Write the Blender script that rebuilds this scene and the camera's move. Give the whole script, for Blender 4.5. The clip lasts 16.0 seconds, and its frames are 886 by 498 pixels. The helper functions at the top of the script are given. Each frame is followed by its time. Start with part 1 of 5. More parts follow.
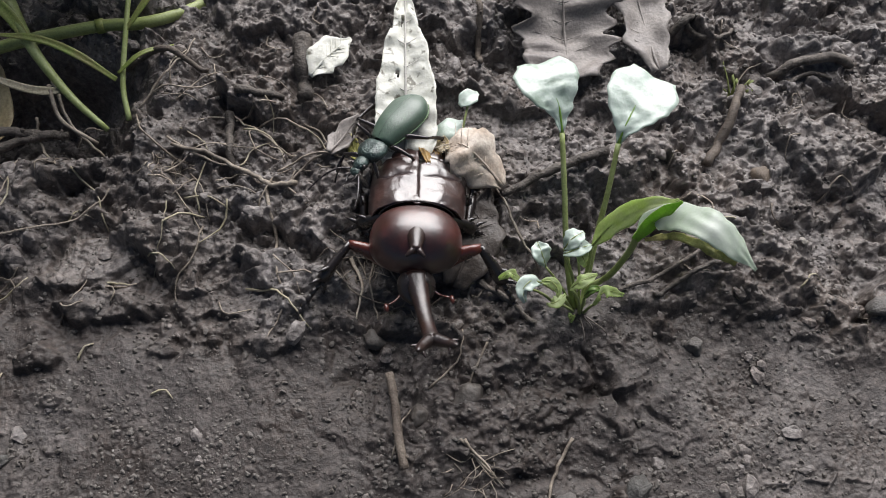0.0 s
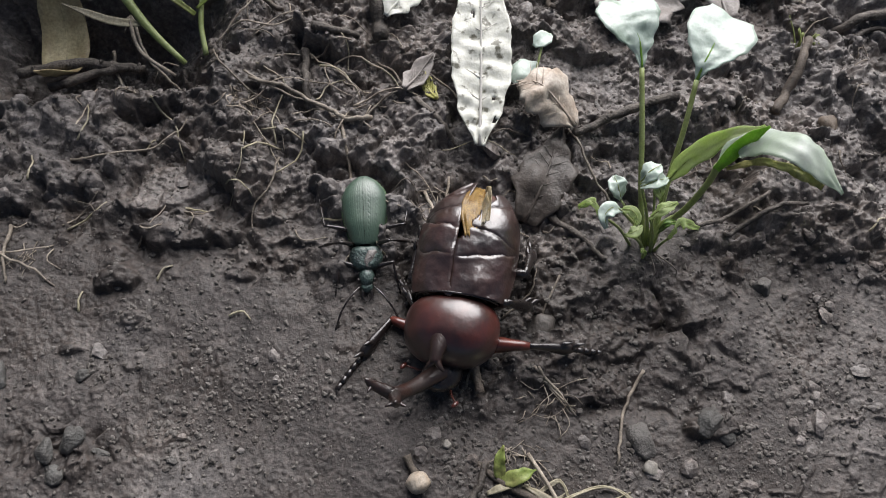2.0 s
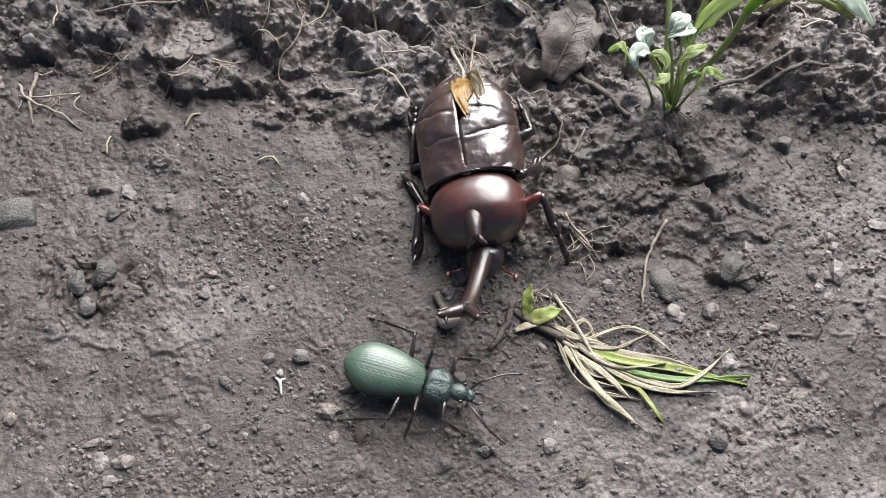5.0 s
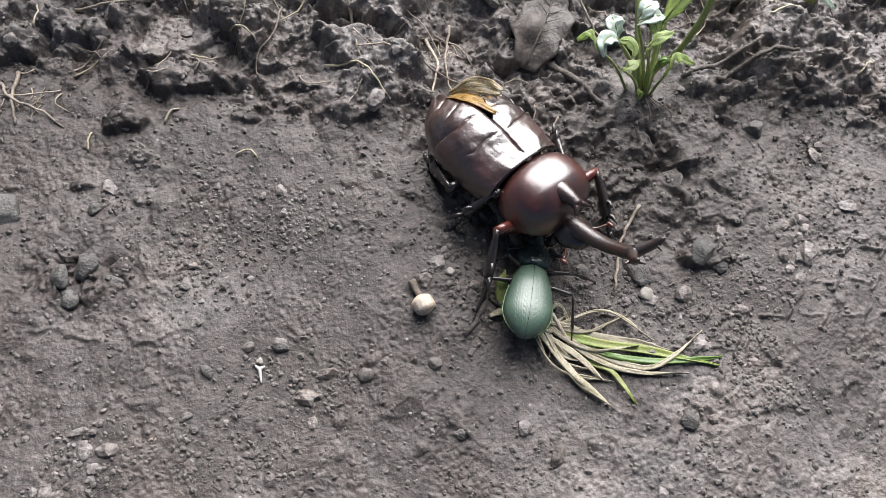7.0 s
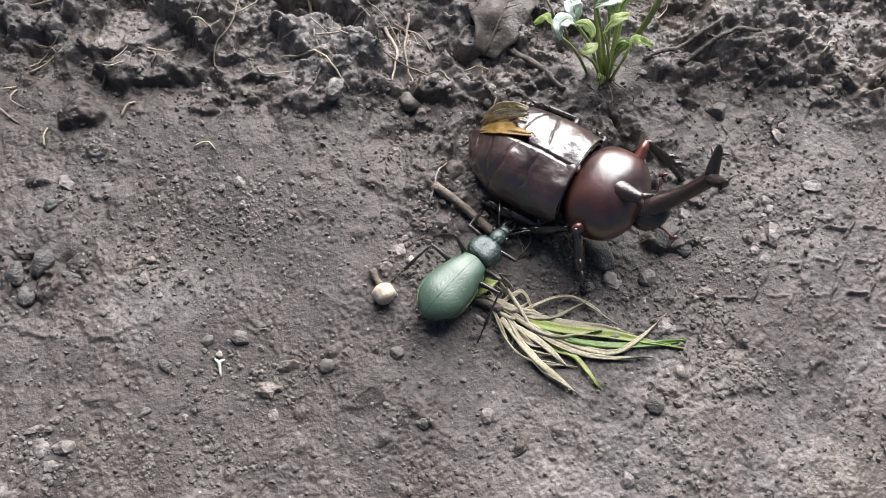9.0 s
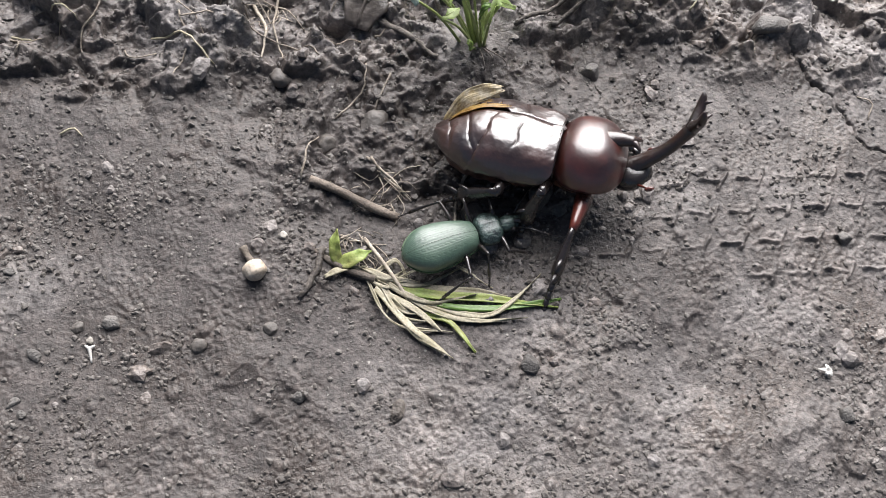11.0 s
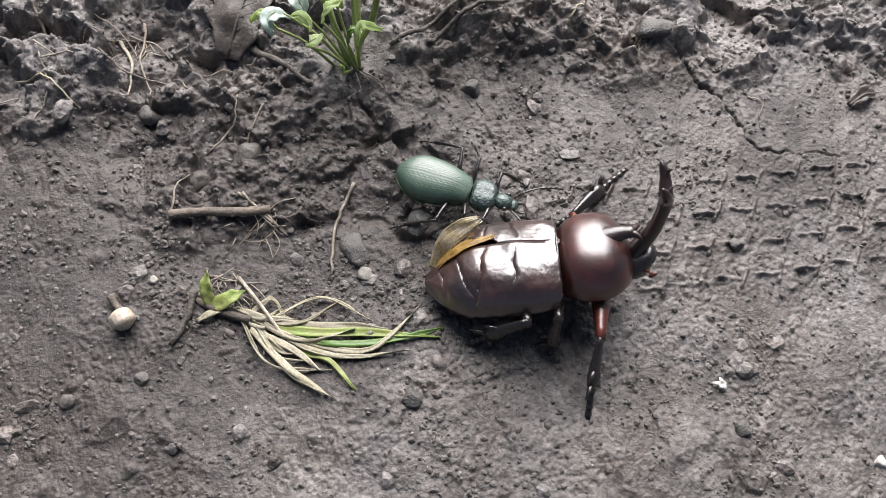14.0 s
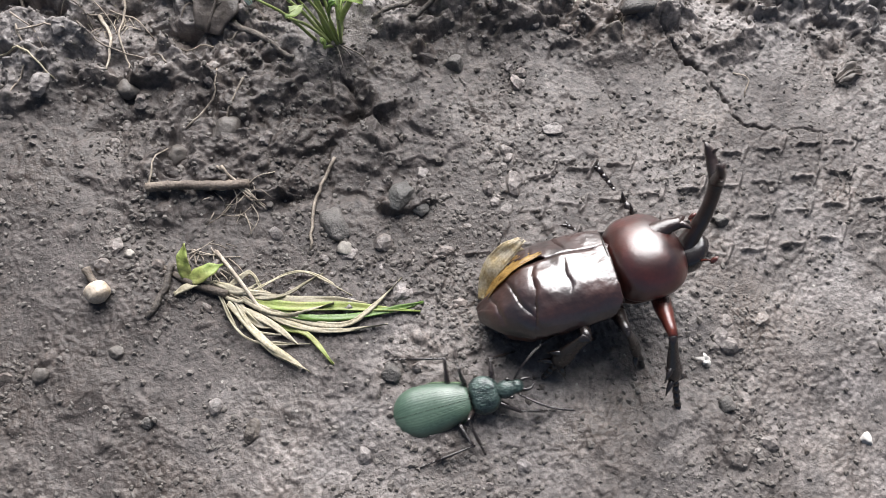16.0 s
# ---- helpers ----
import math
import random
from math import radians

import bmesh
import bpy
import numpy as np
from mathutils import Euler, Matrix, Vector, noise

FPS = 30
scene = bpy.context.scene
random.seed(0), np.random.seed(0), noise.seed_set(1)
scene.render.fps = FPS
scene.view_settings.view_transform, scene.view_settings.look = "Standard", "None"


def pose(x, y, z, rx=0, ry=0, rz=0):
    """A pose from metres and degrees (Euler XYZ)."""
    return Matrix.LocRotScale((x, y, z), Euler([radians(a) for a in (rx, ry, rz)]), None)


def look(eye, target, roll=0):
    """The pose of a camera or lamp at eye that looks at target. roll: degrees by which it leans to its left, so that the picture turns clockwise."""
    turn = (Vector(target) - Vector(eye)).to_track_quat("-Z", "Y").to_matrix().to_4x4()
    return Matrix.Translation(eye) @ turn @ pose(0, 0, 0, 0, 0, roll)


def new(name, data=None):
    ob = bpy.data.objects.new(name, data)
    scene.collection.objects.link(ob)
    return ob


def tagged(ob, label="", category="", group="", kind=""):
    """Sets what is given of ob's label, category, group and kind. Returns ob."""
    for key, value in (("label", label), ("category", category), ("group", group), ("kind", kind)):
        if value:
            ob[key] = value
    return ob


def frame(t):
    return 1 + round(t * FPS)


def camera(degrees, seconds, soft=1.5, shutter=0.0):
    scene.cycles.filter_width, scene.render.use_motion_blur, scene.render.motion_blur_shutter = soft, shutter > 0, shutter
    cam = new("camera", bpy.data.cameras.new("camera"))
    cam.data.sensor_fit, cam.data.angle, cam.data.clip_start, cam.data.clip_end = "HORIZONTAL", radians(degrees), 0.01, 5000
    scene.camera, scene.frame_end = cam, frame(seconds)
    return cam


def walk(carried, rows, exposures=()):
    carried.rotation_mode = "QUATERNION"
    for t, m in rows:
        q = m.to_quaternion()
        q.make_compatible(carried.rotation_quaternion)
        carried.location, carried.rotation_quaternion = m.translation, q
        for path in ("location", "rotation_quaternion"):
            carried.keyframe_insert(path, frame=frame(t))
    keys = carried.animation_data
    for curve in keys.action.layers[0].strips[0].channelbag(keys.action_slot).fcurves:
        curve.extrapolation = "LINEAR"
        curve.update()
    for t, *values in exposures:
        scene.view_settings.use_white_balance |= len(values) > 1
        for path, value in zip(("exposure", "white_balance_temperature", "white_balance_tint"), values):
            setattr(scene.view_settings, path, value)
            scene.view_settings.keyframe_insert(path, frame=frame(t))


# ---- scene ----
cam = camera(54.7, 16.0, soft=0.8, shutter=0.2)
METRES, EYE, TILT, LEAN, TURN = 0.154, 0.1963, -67.514, -1.91, 0.0
ROWS = [
    (0.0, 0.0, 0.0, 0.0, -0.0, 0.0, 0.0),
    (0.5, -0.0423, 0.0068, -0.0284, 0.07, 0.74, -0.56),
    (1.0, -0.07, -0.001, -0.0311, 0.09, 0.35, -1.35),
    (1.5, -0.0794, -0.0031, -0.0706, 0.17, 0.54, -1.46),
    (2.0, -0.1075, -0.0187, -0.1179, 0.26, 0.51, -1.53),
    (2.5, -0.1301, -0.029, -0.2096, -0.39, -0.45, -2.27),
    (3.0, -0.1556, -0.0315, -0.2389, -1.16, -1.09, -2.19),
    (3.5, -0.1711, -0.0326, -0.2499, -1.3, -1.43, -2.35),
    (6.0, -0.1645, -0.0346, -0.3283, -0.48, -1.27, -1.96),
    (6.5, -0.1289, -0.0483, -0.3167, -0.4, -1.6, -1.47),
    (7.0, -0.1267, -0.0577, -0.3134, -0.63, -1.78, -1.21),
    (7.5, -0.1246, -0.058, -0.3131, -0.71, -1.7, -1.11),
    (8.0, -0.1193, -0.055, -0.3103, -0.72, -1.76, -0.79),
    (10.5, 0.0377, -0.0407, -0.3768, -1.9, -1.61, 2.14),
    (11.0, 0.0798, -0.0492, -0.375, -2.42, -2.01, 3.25),
    (11.5, 0.1456, -0.0242, -0.3498, -2.38, -2.12, 4.55),
    (12.0, 0.2173, 0.0075, -0.3297, -2.29, -2.06, 5.7),
    (12.5, 0.2503, 0.0103, -0.3417, -2.6, -2.12, 6.55),
    (13.0, 0.2523, -0.0048, -0.3418, -2.88, -2.19, 6.63),
    (13.5, 0.253, -0.014, -0.3379, -2.98, -2.3, 6.65),
    (14.0, 0.25, -0.0161, -0.3438, -3.04, -2.25, 6.86),
    (14.5, 0.2342, -0.0086, -0.3511, -3.2, -2.24, 6.72),
    (15.0, 0.2304, -0.0148, -0.3537, -3.31, -2.27, 6.5),
    (15.5, 0.2356, -0.0201, -0.3526, -3.37, -2.32, 6.46),
    (16.0, 0.2699, -0.0031, -0.3909, -3.16, -1.92, 6.77),
]
EXPOSURES = [(0.0, 1.16), (1.0, 1.06), (2.0, 1.16), (2.5, 1.61), (3.0, 1.78), (3.5, 1.97), (6.0, 1.95), (10.5, 1.98), (12.5, 1.92), (13.5, 1.95), (14.0, 1.81), (14.5, 1.85), (15.0, 1.92), (16.0, 1.93)]
walk(cam, [(t, pose(0, 0, EYE, TILT, LEAN, TURN) @ pose(METRES * x, METRES * y, METRES * z, 90 + pitch, roll, yaw)) for t, x, y, z, yaw, pitch, roll in ROWS], EXPOSURES)

# ---- light: an overcast sky, brightest beyond the bank ----
world = bpy.data.worlds.new("world")
scene.world = world
world.use_nodes = True
wn = world.node_tree.nodes
sky = wn.new("ShaderNodeTexSky")
sky.sky_type, sky.sun_disc = "NISHITA", False
sky.sun_elevation, sky.sun_rotation = radians(39), radians(11)
sky.dust_density, sky.air_density = 4.0, 1.0
world.node_tree.links.new(sky.outputs[0], wn["Background"].inputs[0])
wn["Background"].inputs[1].default_value = 0.02
sun_data = bpy.data.lights.new("sun", "SUN")
sun_data.energy, sun_data.angle, sun_data.color = 2.8, radians(62), (1.0, 0.985, 1.0)
sun = new("sun", sun_data)
sun.matrix_world = look((0.2, 1.0, 0.84), (0, 0, 0))

# ---- materials ----
def mat(name, base, rough=0.6, var=0.25, size=0.01, grain=0.0008, bump=0.2, second=None, spec=0.5, metal=0.0, coat=0.0, coat_rough=0.26, dents=0.0, trans=0.0, by_object=0.0, rough_var=0.1, split=(0.35, 0.65), bump_dist=0.0004):
    """A surface with colour variation at two scales (patches of that size and a fine grain) and a fine relief."""
    m = bpy.data.materials.new(name)
    m.use_nodes = True
    n, l = m.node_tree.nodes, m.node_tree.links
    b = n["Principled BSDF"]
    co = n.new("ShaderNodeTexCoord")
    big, fine = n.new("ShaderNodeTexNoise"), n.new("ShaderNodeTexNoise")
    big.inputs["Scale"].default_value, big.inputs["Detail"].default_value = 1 / size, 5
    fine.inputs["Scale"].default_value, fine.inputs["Detail"].default_value = 1 / grain, 4
    for t in (big, fine):
        l.new(co.outputs["Object"], t.inputs["Vector"])
    ramp = n.new("ShaderNodeValToRGB")
    dark = second or tuple(c * (1 - var) for c in base)
    ramp.color_ramp.elements[0].position, ramp.color_ramp.elements[1].position = split
    ramp.color_ramp.elements[0].color, ramp.color_ramp.elements[1].color = (*dark, 1), (*base, 1)
    l.new(big.outputs["Fac"], ramp.inputs["Fac"])
    mix = n.new("ShaderNodeMix")
    mix.data_type, mix.blend_type = "RGBA", "OVERLAY"
    mix.inputs[0].default_value = min(1.0, var * 1.6)
    l.new(ramp.outputs["Color"], mix.inputs[6])
    l.new(fine.outputs["Fac"], mix.inputs[7])
    out = mix.outputs[2]
    if by_object:
        info, hsv, mr = n.new("ShaderNodeObjectInfo"), n.new("ShaderNodeHueSaturation"), n.new("ShaderNodeMapRange")
        mr.inputs[3].default_value, mr.inputs[4].default_value = 1 - by_object, 1 + by_object
        l.new(info.outputs["Random"], mr.inputs[0])
        l.new(mr.outputs[0], hsv.inputs["Value"])
        l.new(out, hsv.inputs["Color"])
        out = hsv.outputs["Color"]
    l.new(out, b.inputs["Base Color"])
    rr = n.new("ShaderNodeMapRange")
    rr.inputs[1].default_value, rr.inputs[2].default_value = 0.3, 0.7
    rr.inputs[3].default_value, rr.inputs[4].default_value = rough - rough_var, rough + rough_var
    l.new(big.outputs["Fac"], rr.inputs[0])
    l.new(rr.outputs[0], b.inputs["Roughness"])
    b.inputs["Specular IOR Level"].default_value = spec
    b.inputs["Metallic"].default_value = metal
    b.inputs["Coat Weight"].default_value = coat
    b.inputs["Coat Roughness"].default_value = coat_rough
    b.inputs["Coat IOR"].default_value = 1.75
    if bump:
        bp = n.new("ShaderNodeBump")
        bp.inputs["Strength"].default_value, bp.inputs["Distance"].default_value = bump, bump_dist
        l.new(fine.outputs["Fac"], bp.inputs["Height"])
        l.new(bp.outputs[0], b.inputs["Normal"])
    if dents:
        wide, bp2 = n.new("ShaderNodeTexNoise"), n.new("ShaderNodeBump")
        wide.inputs["Scale"].default_value, wide.inputs["Detail"].default_value = 260, 3
        l.new(co.outputs["Object"], wide.inputs["Vector"])
        bp2.inputs["Strength"].default_value, bp2.inputs["Distance"].default_value = dents, 0.0012
        l.new(wide.outputs["Fac"], bp2.inputs["Height"])
        l.new(bp2.outputs[0], bp.inputs["Normal"])
        l.new(bp.outputs[0], b.inputs["Coat Normal"])
    if trans:
        tr, add = n.new("ShaderNodeBsdfTranslucent"), n.new("ShaderNodeMixShader")
        add.inputs[0].default_value = trans
        l.new(out, tr.inputs["Color"])
        l.new(b.outputs[0], add.inputs[1])
        l.new(tr.outputs[0], add.inputs[2])
        l.new(add.outputs[0], n["Material Output"].inputs["Surface"])
    return m


def soil_material():
    """Damp earth: the trodden path is darker and duller, the loose bank keeps a wet sheen; damp and painted shade share
    one mask.
    """
    m = mat("soil", (0.16, 0.146, 0.14), 0.44, 0.36, 0.026, 0.0006, 0.7, second=(0.108, 0.089, 0.077), rough_var=0.12, bump_dist=0.0005, spec=0.5)
    n, l = m.node_tree.nodes, m.node_tree.links
    b = n["Principled BSDF"]
    for t in n:
        if t.type == "TEX_NOISE" and t.inputs["Scale"].default_value > 500:
            t.inputs["Scale"].default_value, t.inputs["Detail"].default_value, t.inputs["Roughness"].default_value = 1300, 4, 0.55
    co = n.new("ShaderNodeTexCoord")
    wet_shade = n.new("ShaderNodeAttribute")
    wet_shade.attribute_name = "damp_shade"
    mul = n.new("ShaderNodeMix")
    mul.data_type, mul.blend_type = "RGBA", "MULTIPLY"
    src = b.inputs["Base Color"].links[0].from_socket
    l.new(src, mul.inputs[6])
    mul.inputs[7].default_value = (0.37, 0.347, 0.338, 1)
    l.new(wet_shade.outputs["Fac"], mul.inputs[0])
    tone, tr = n.new("ShaderNodeTexNoise"), n.new("ShaderNodeMapRange")
    tone.inputs["Scale"].default_value, tone.inputs["Detail"].default_value = 190, 8
    tone.inputs["Roughness"].default_value = 0.82
    l.new(co.outputs["Object"], tone.inputs["Vector"])
    tr.inputs[1].default_value, tr.inputs[2].default_value, tr.inputs[3].default_value, tr.inputs[4].default_value = 0.3, 0.7, 0.45, 1.6
    l.new(tone.outputs["Fac"], tr.inputs[0])
    speck, sr, prod = n.new("ShaderNodeTexNoise"), n.new("ShaderNodeMapRange"), n.new("ShaderNodeMath")
    speck.inputs["Scale"].default_value, speck.inputs["Detail"].default_value = 800, 3
    l.new(co.outputs["Object"], speck.inputs["Vector"])
    sr.inputs[1].default_value, sr.inputs[2].default_value, sr.inputs[3].default_value, sr.inputs[4].default_value = 0.32, 0.68, 0.62, 1.4
    l.new(speck.outputs["Fac"], sr.inputs[0])
    prod.operation = "MULTIPLY"
    l.new(tr.outputs[0], prod.inputs[0])
    l.new(sr.outputs[0], prod.inputs[1])
    hue = n.new("ShaderNodeHueSaturation")
    l.new(prod.outputs[0], hue.inputs["Value"])
    l.new(mul.outputs[2], hue.inputs["Color"])
    old = b.inputs["Roughness"].links[0].from_socket
    gloss = n.new("ShaderNodeMath")
    gloss.operation = "MULTIPLY_ADD"
    gloss.inputs[1].default_value = 0.17
    l.new(wet_shade.outputs["Fac"], gloss.inputs[0])
    l.new(old, gloss.inputs[2])
    l.new(gloss.outputs[0], b.inputs["Roughness"])
    # pale mineral specks
    vor = n.new("ShaderNodeTexVoronoi")
    vor.inputs["Scale"].default_value = 330
    l.new(co.outputs["Object"], vor.inputs["Vector"])
    lt = n.new("ShaderNodeMath")
    lt.operation = "LESS_THAN"
    lt.inputs[1].default_value = 0.1
    l.new(vor.outputs["Distance"], lt.inputs[0])
    pick, few = n.new("ShaderNodeSeparateColor"), n.new("ShaderNodeMath")
    few.operation = "GREATER_THAN"
    few.inputs[1].default_value = 0.82
    l.new(vor.outputs["Color"], pick.inputs[0])
    l.new(pick.outputs[0], few.inputs[0])
    both = n.new("ShaderNodeMath")
    both.operation = "MULTIPLY"
    l.new(lt.outputs[0], both.inputs[0])
    l.new(few.outputs[0], both.inputs[1])
    sp = n.new("ShaderNodeMix")
    sp.data_type = "RGBA"
    sp.inputs[7].default_value = (0.22, 0.205, 0.185, 1)
    l.new(both.outputs[0], sp.inputs[0])
    l.new(hue.outputs["Color"], sp.inputs[6])
    l.new(sp.outputs[2], b.inputs["Base Color"])
    return m


M_SOIL = soil_material()
M_CRUMB = mat("crumb", (0.125, 0.113, 0.103), 0.6, 0.3, 0.02, 0.0008, 0.8, second=(0.06, 0.051, 0.044), bump_dist=0.0003)
M_STONE = mat("stone", (0.115, 0.106, 0.098), 0.6, 0.35, 0.003, 0.0005, 1.0, by_object=0.25)
M_PALE = mat("pale_stone", (0.26, 0.24, 0.21), 0.6, 0.3, 0.002, 0.0004, 0.3, by_object=0.2)
M_TWIG = mat("twig", (0.14, 0.115, 0.092), 0.7, 0.4, 0.004, 0.0005, 0.7, second=(0.06, 0.045, 0.035), by_object=0.35)
M_DARKTWIG = mat("dark_twig", (0.13, 0.112, 0.096), 0.7, 0.5, 0.003, 0.0006, 1.0, second=(0.035, 0.028, 0.023), by_object=0.3)
M_ROOT = mat("root", (0.36, 0.31, 0.25), 0.65, 0.35, 0.004, 0.0005, 0.5, second=(0.13, 0.105, 0.082), by_object=0.35)
M_STRAW = mat("straw", (0.41, 0.37, 0.28), 0.55, 0.35, 0.004, 0.0005, 0.4, second=(0.28, 0.25, 0.16), trans=0.15, by_object=0.25)
M_GREEN = mat("leaf_green", (0.16, 0.27, 0.06), 0.38, 0.3, 0.006, 0.0006, 0.25, second=(0.09, 0.17, 0.035), trans=0.3, spec=0.6)
M_BLADE = mat("grass_blade", (0.28, 0.37, 0.09), 0.42, 0.3, 0.005, 0.0005, 0.3, second=(0.3, 0.3, 0.11), trans=0.3)
M_STEM = mat("stem", (0.34, 0.4, 0.17), 0.42, 0.25, 0.005, 0.0005, 0.2, second=(0.25, 0.3, 0.1), trans=0.15)
# pale glare of the sky on green leaves, put into the base colour
M_LEAF_PALE = mat("leaf_sky_glare", (0.56, 0.66, 0.585), 0.4, 0.25, 0.004, 0.0009, 0.3, second=(0.36, 0.46, 0.37), trans=0.3, spec=1.0, coat=0.35, coat_rough=0.42, split=(0.32, 0.46))
M_RIB = mat("leaf_rib", (0.36, 0.56, 0.13), 0.4, 0.2, 0.005, 0.0005, 0.2, second=(0.22, 0.4, 0.07), trans=0.6)
M_YOUNG = mat("leaf_young", (0.66, 0.74, 0.46), 0.42, 0.2, 0.006, 0.0005, 0.3, second=(0.54, 0.66, 0.28), trans=0.75)
# the near-white base paints a sky sheen onto a green leaf
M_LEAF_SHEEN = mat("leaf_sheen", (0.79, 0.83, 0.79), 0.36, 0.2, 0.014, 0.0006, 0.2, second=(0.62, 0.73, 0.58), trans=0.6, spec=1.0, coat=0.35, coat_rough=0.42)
M_LEAF_WHITE = mat("leaf_bleached", (0.68, 0.68, 0.61), 0.45, 0.3, 0.0026, 0.001, 0.4, second=(0.15, 0.145, 0.11), trans=0.1, split=(0.33, 0.42))
M_LEAF_DEAD = mat("leaf_dead", (0.26, 0.235, 0.215), 0.5, 0.3, 0.01, 0.0008, 0.4, second=(0.17, 0.15, 0.14))
M_LEAF_TAN = mat("leaf_tan", (0.62, 0.56, 0.49), 0.5, 0.35, 0.007, 0.0008, 0.4, second=(0.42, 0.34, 0.27), trans=0.1)
M_LEAF_SERE = mat("leaf_sere", (0.5, 0.44, 0.27), 0.5, 0.35, 0.007, 0.0008, 0.4, second=(0.32, 0.25, 0.14), trans=0.15)
M_LEAF_MUD = mat("leaf_mud", (0.085, 0.07, 0.06), 0.5, 0.35, 0.006, 0.0008, 0.6, second=(0.05, 0.041, 0.035))
M_YELLOW = mat("leaf_yellowing", (0.6, 0.56, 0.22), 0.45, 0.4, 0.0025, 0.0006, 0.3, second=(0.3, 0.3, 0.06), trans=0.2)
M_MOSS = mat("moss", (0.2, 0.24, 0.07), 0.7, 0.4, 0.002, 0.0004, 0.4, trans=0.2)
M_SHELL = mat("snail_shell", (0.46, 0.4, 0.33), 0.45, 0.3, 0.002, 0.0004, 0.3, second=(0.4, 0.32, 0.24))
M_WHITE = mat("white_bit", (0.5, 0.48, 0.45), 0.6, 0.15, 0.002, 0.0004, 0.2)
M_DARKCLOD = mat("dark_clod", (0.1, 0.098, 0.092), 0.55, 0.4, 0.004, 0.0006, 1.0, second=(0.05, 0.046, 0.042))
M_NUT = mat("nut", (0.16, 0.125, 0.095), 0.6, 0.4, 0.002, 0.0004, 0.5)
M_ELYTRON = mat("elytron_brown", (0.046, 0.018, 0.014), 0.42, 0.3, 0.008, 0.0011, 0.06, second=(0.016, 0.009, 0.008), spec=0.5, coat=1.0, coat_rough=0.25, dents=0.3, bump_dist=0.0002)
M_PRONOTUM = mat("pronotum_chestnut", (0.105, 0.02, 0.013), 0.4, 0.3, 0.012, 0.0008, 0.07, second=(0.02, 0.007, 0.006), spec=0.3, coat=1.0, coat_rough=0.3, dents=0.1, bump_dist=0.0002)
M_BLACK = mat("black_chitin", (0.018, 0.013, 0.012), 0.28, 0.3, 0.003, 0.0006, 0.2, spec=0.6, coat=0.3)
M_HORN = mat("horn_black_brown", (0.014, 0.009, 0.008), 0.4, 0.3, 0.006, 0.0006, 0.2, second=(0.028, 0.012, 0.009), spec=0.5, coat=0.4, coat_rough=0.22, dents=0.1)
M_FEMUR = mat("femur_red", (0.12, 0.024, 0.014), 0.3, 0.3, 0.004, 0.0006, 0.15, second=(0.04, 0.012, 0.009), spec=0.6, coat=0.3)
M_BELLY = mat("belly", (0.11, 0.042, 0.026), 0.4, 0.4, 0.003, 0.0005, 0.4, second=(0.035, 0.016, 0.012), spec=0.6)
M_WING = mat("hind_wing", (0.42, 0.27, 0.085), 0.35, 0.4, 0.002, 0.0005, 0.3, second=(0.26, 0.15, 0.045), trans=0.4, spec=0.6)
M_WING_PALE = mat("hind_wing_pale", (0.58, 0.52, 0.4), 0.4, 0.35, 0.002, 0.0005, 0.3, second=(0.42, 0.33, 0.18), trans=0.4, spec=0.6)
M_GREEN_ELYTRON = mat("green_elytron", (0.058, 0.102, 0.068), 0.5, 0.25, 0.004, 0.0005, 0.3, second=(0.04, 0.078, 0.052), spec=0.7, metal=0.0, coat=0.4, coat_rough=0.48, bump_dist=0.00018)
M_GREEN_PRONOTUM = mat("green_pronotum", (0.045, 0.078, 0.066), 0.4, 0.5, 0.0015, 0.0005, 1.0, second=(0.014, 0.026, 0.026), spec=0.7, metal=0.4, coat=0.35)
M_RIM = mat("green_rim", (0.06, 0.11, 0.045), 0.3, 0.2, 0.003, 0.0005, 0.1, metal=0.4, spec=0.7)

# ---- helpers; all shapes below are drawn in millimetres ----
MM = 0.001


def at(x, y, z=0.0, rx=0, ry=0, rz=0):
    return pose(x * MM, y * MM, z * MM, rx, ry, rz)


def part(name, bm, material, parent=None, label="", smooth=True):
    """Links a bmesh, drawn in millimetres, as one mesh object, under its thing if one is given."""
    bmesh.ops.scale(bm, vec=(MM, MM, MM), verts=bm.verts)
    bmesh.ops.recalc_face_normals(bm, faces=bm.faces)
    me = bpy.data.meshes.new(name)
    bm.to_mesh(me)
    bm.free()
    if smooth:
        me.polygons.foreach_set("use_smooth", [True] * len(me.polygons))
    me.materials.append(material)
    ob = new(name, me)
    if parent:
        ob.parent = parent
    if label:
        tagged(ob, label)
    return ob


def thing(name, m, label, category, group="", kind=""):
    ob = new(name)
    ob.empty_display_size = 0.005
    ob.matrix_world = m
    return tagged(ob, label, category, group, kind)


def bez(pts, n):
    """A smooth line of n points through the given ones (Catmull-Rom)."""
    p = [Vector(q) for q in pts]
    if len(p) == 2:
        return [p[0].lerp(p[1], i / (n - 1)) for i in range(n)]
    p = [p[0] * 2 - p[1]] + p + [p[-1] * 2 - p[-2]]
    out = []
    for i in range(n):
        s = i / (n - 1) * (len(p) - 3)
        k = min(int(s), len(p) - 4)
        t = s - k
        a, b, c, d = p[k:k + 4]
        out.append(0.5 * ((2 * b) + (c - a) * t + (2 * a - 5 * b + 4 * c - d) * t * t + (3 * b - a - 3 * c + d) * t ** 3))
    return out


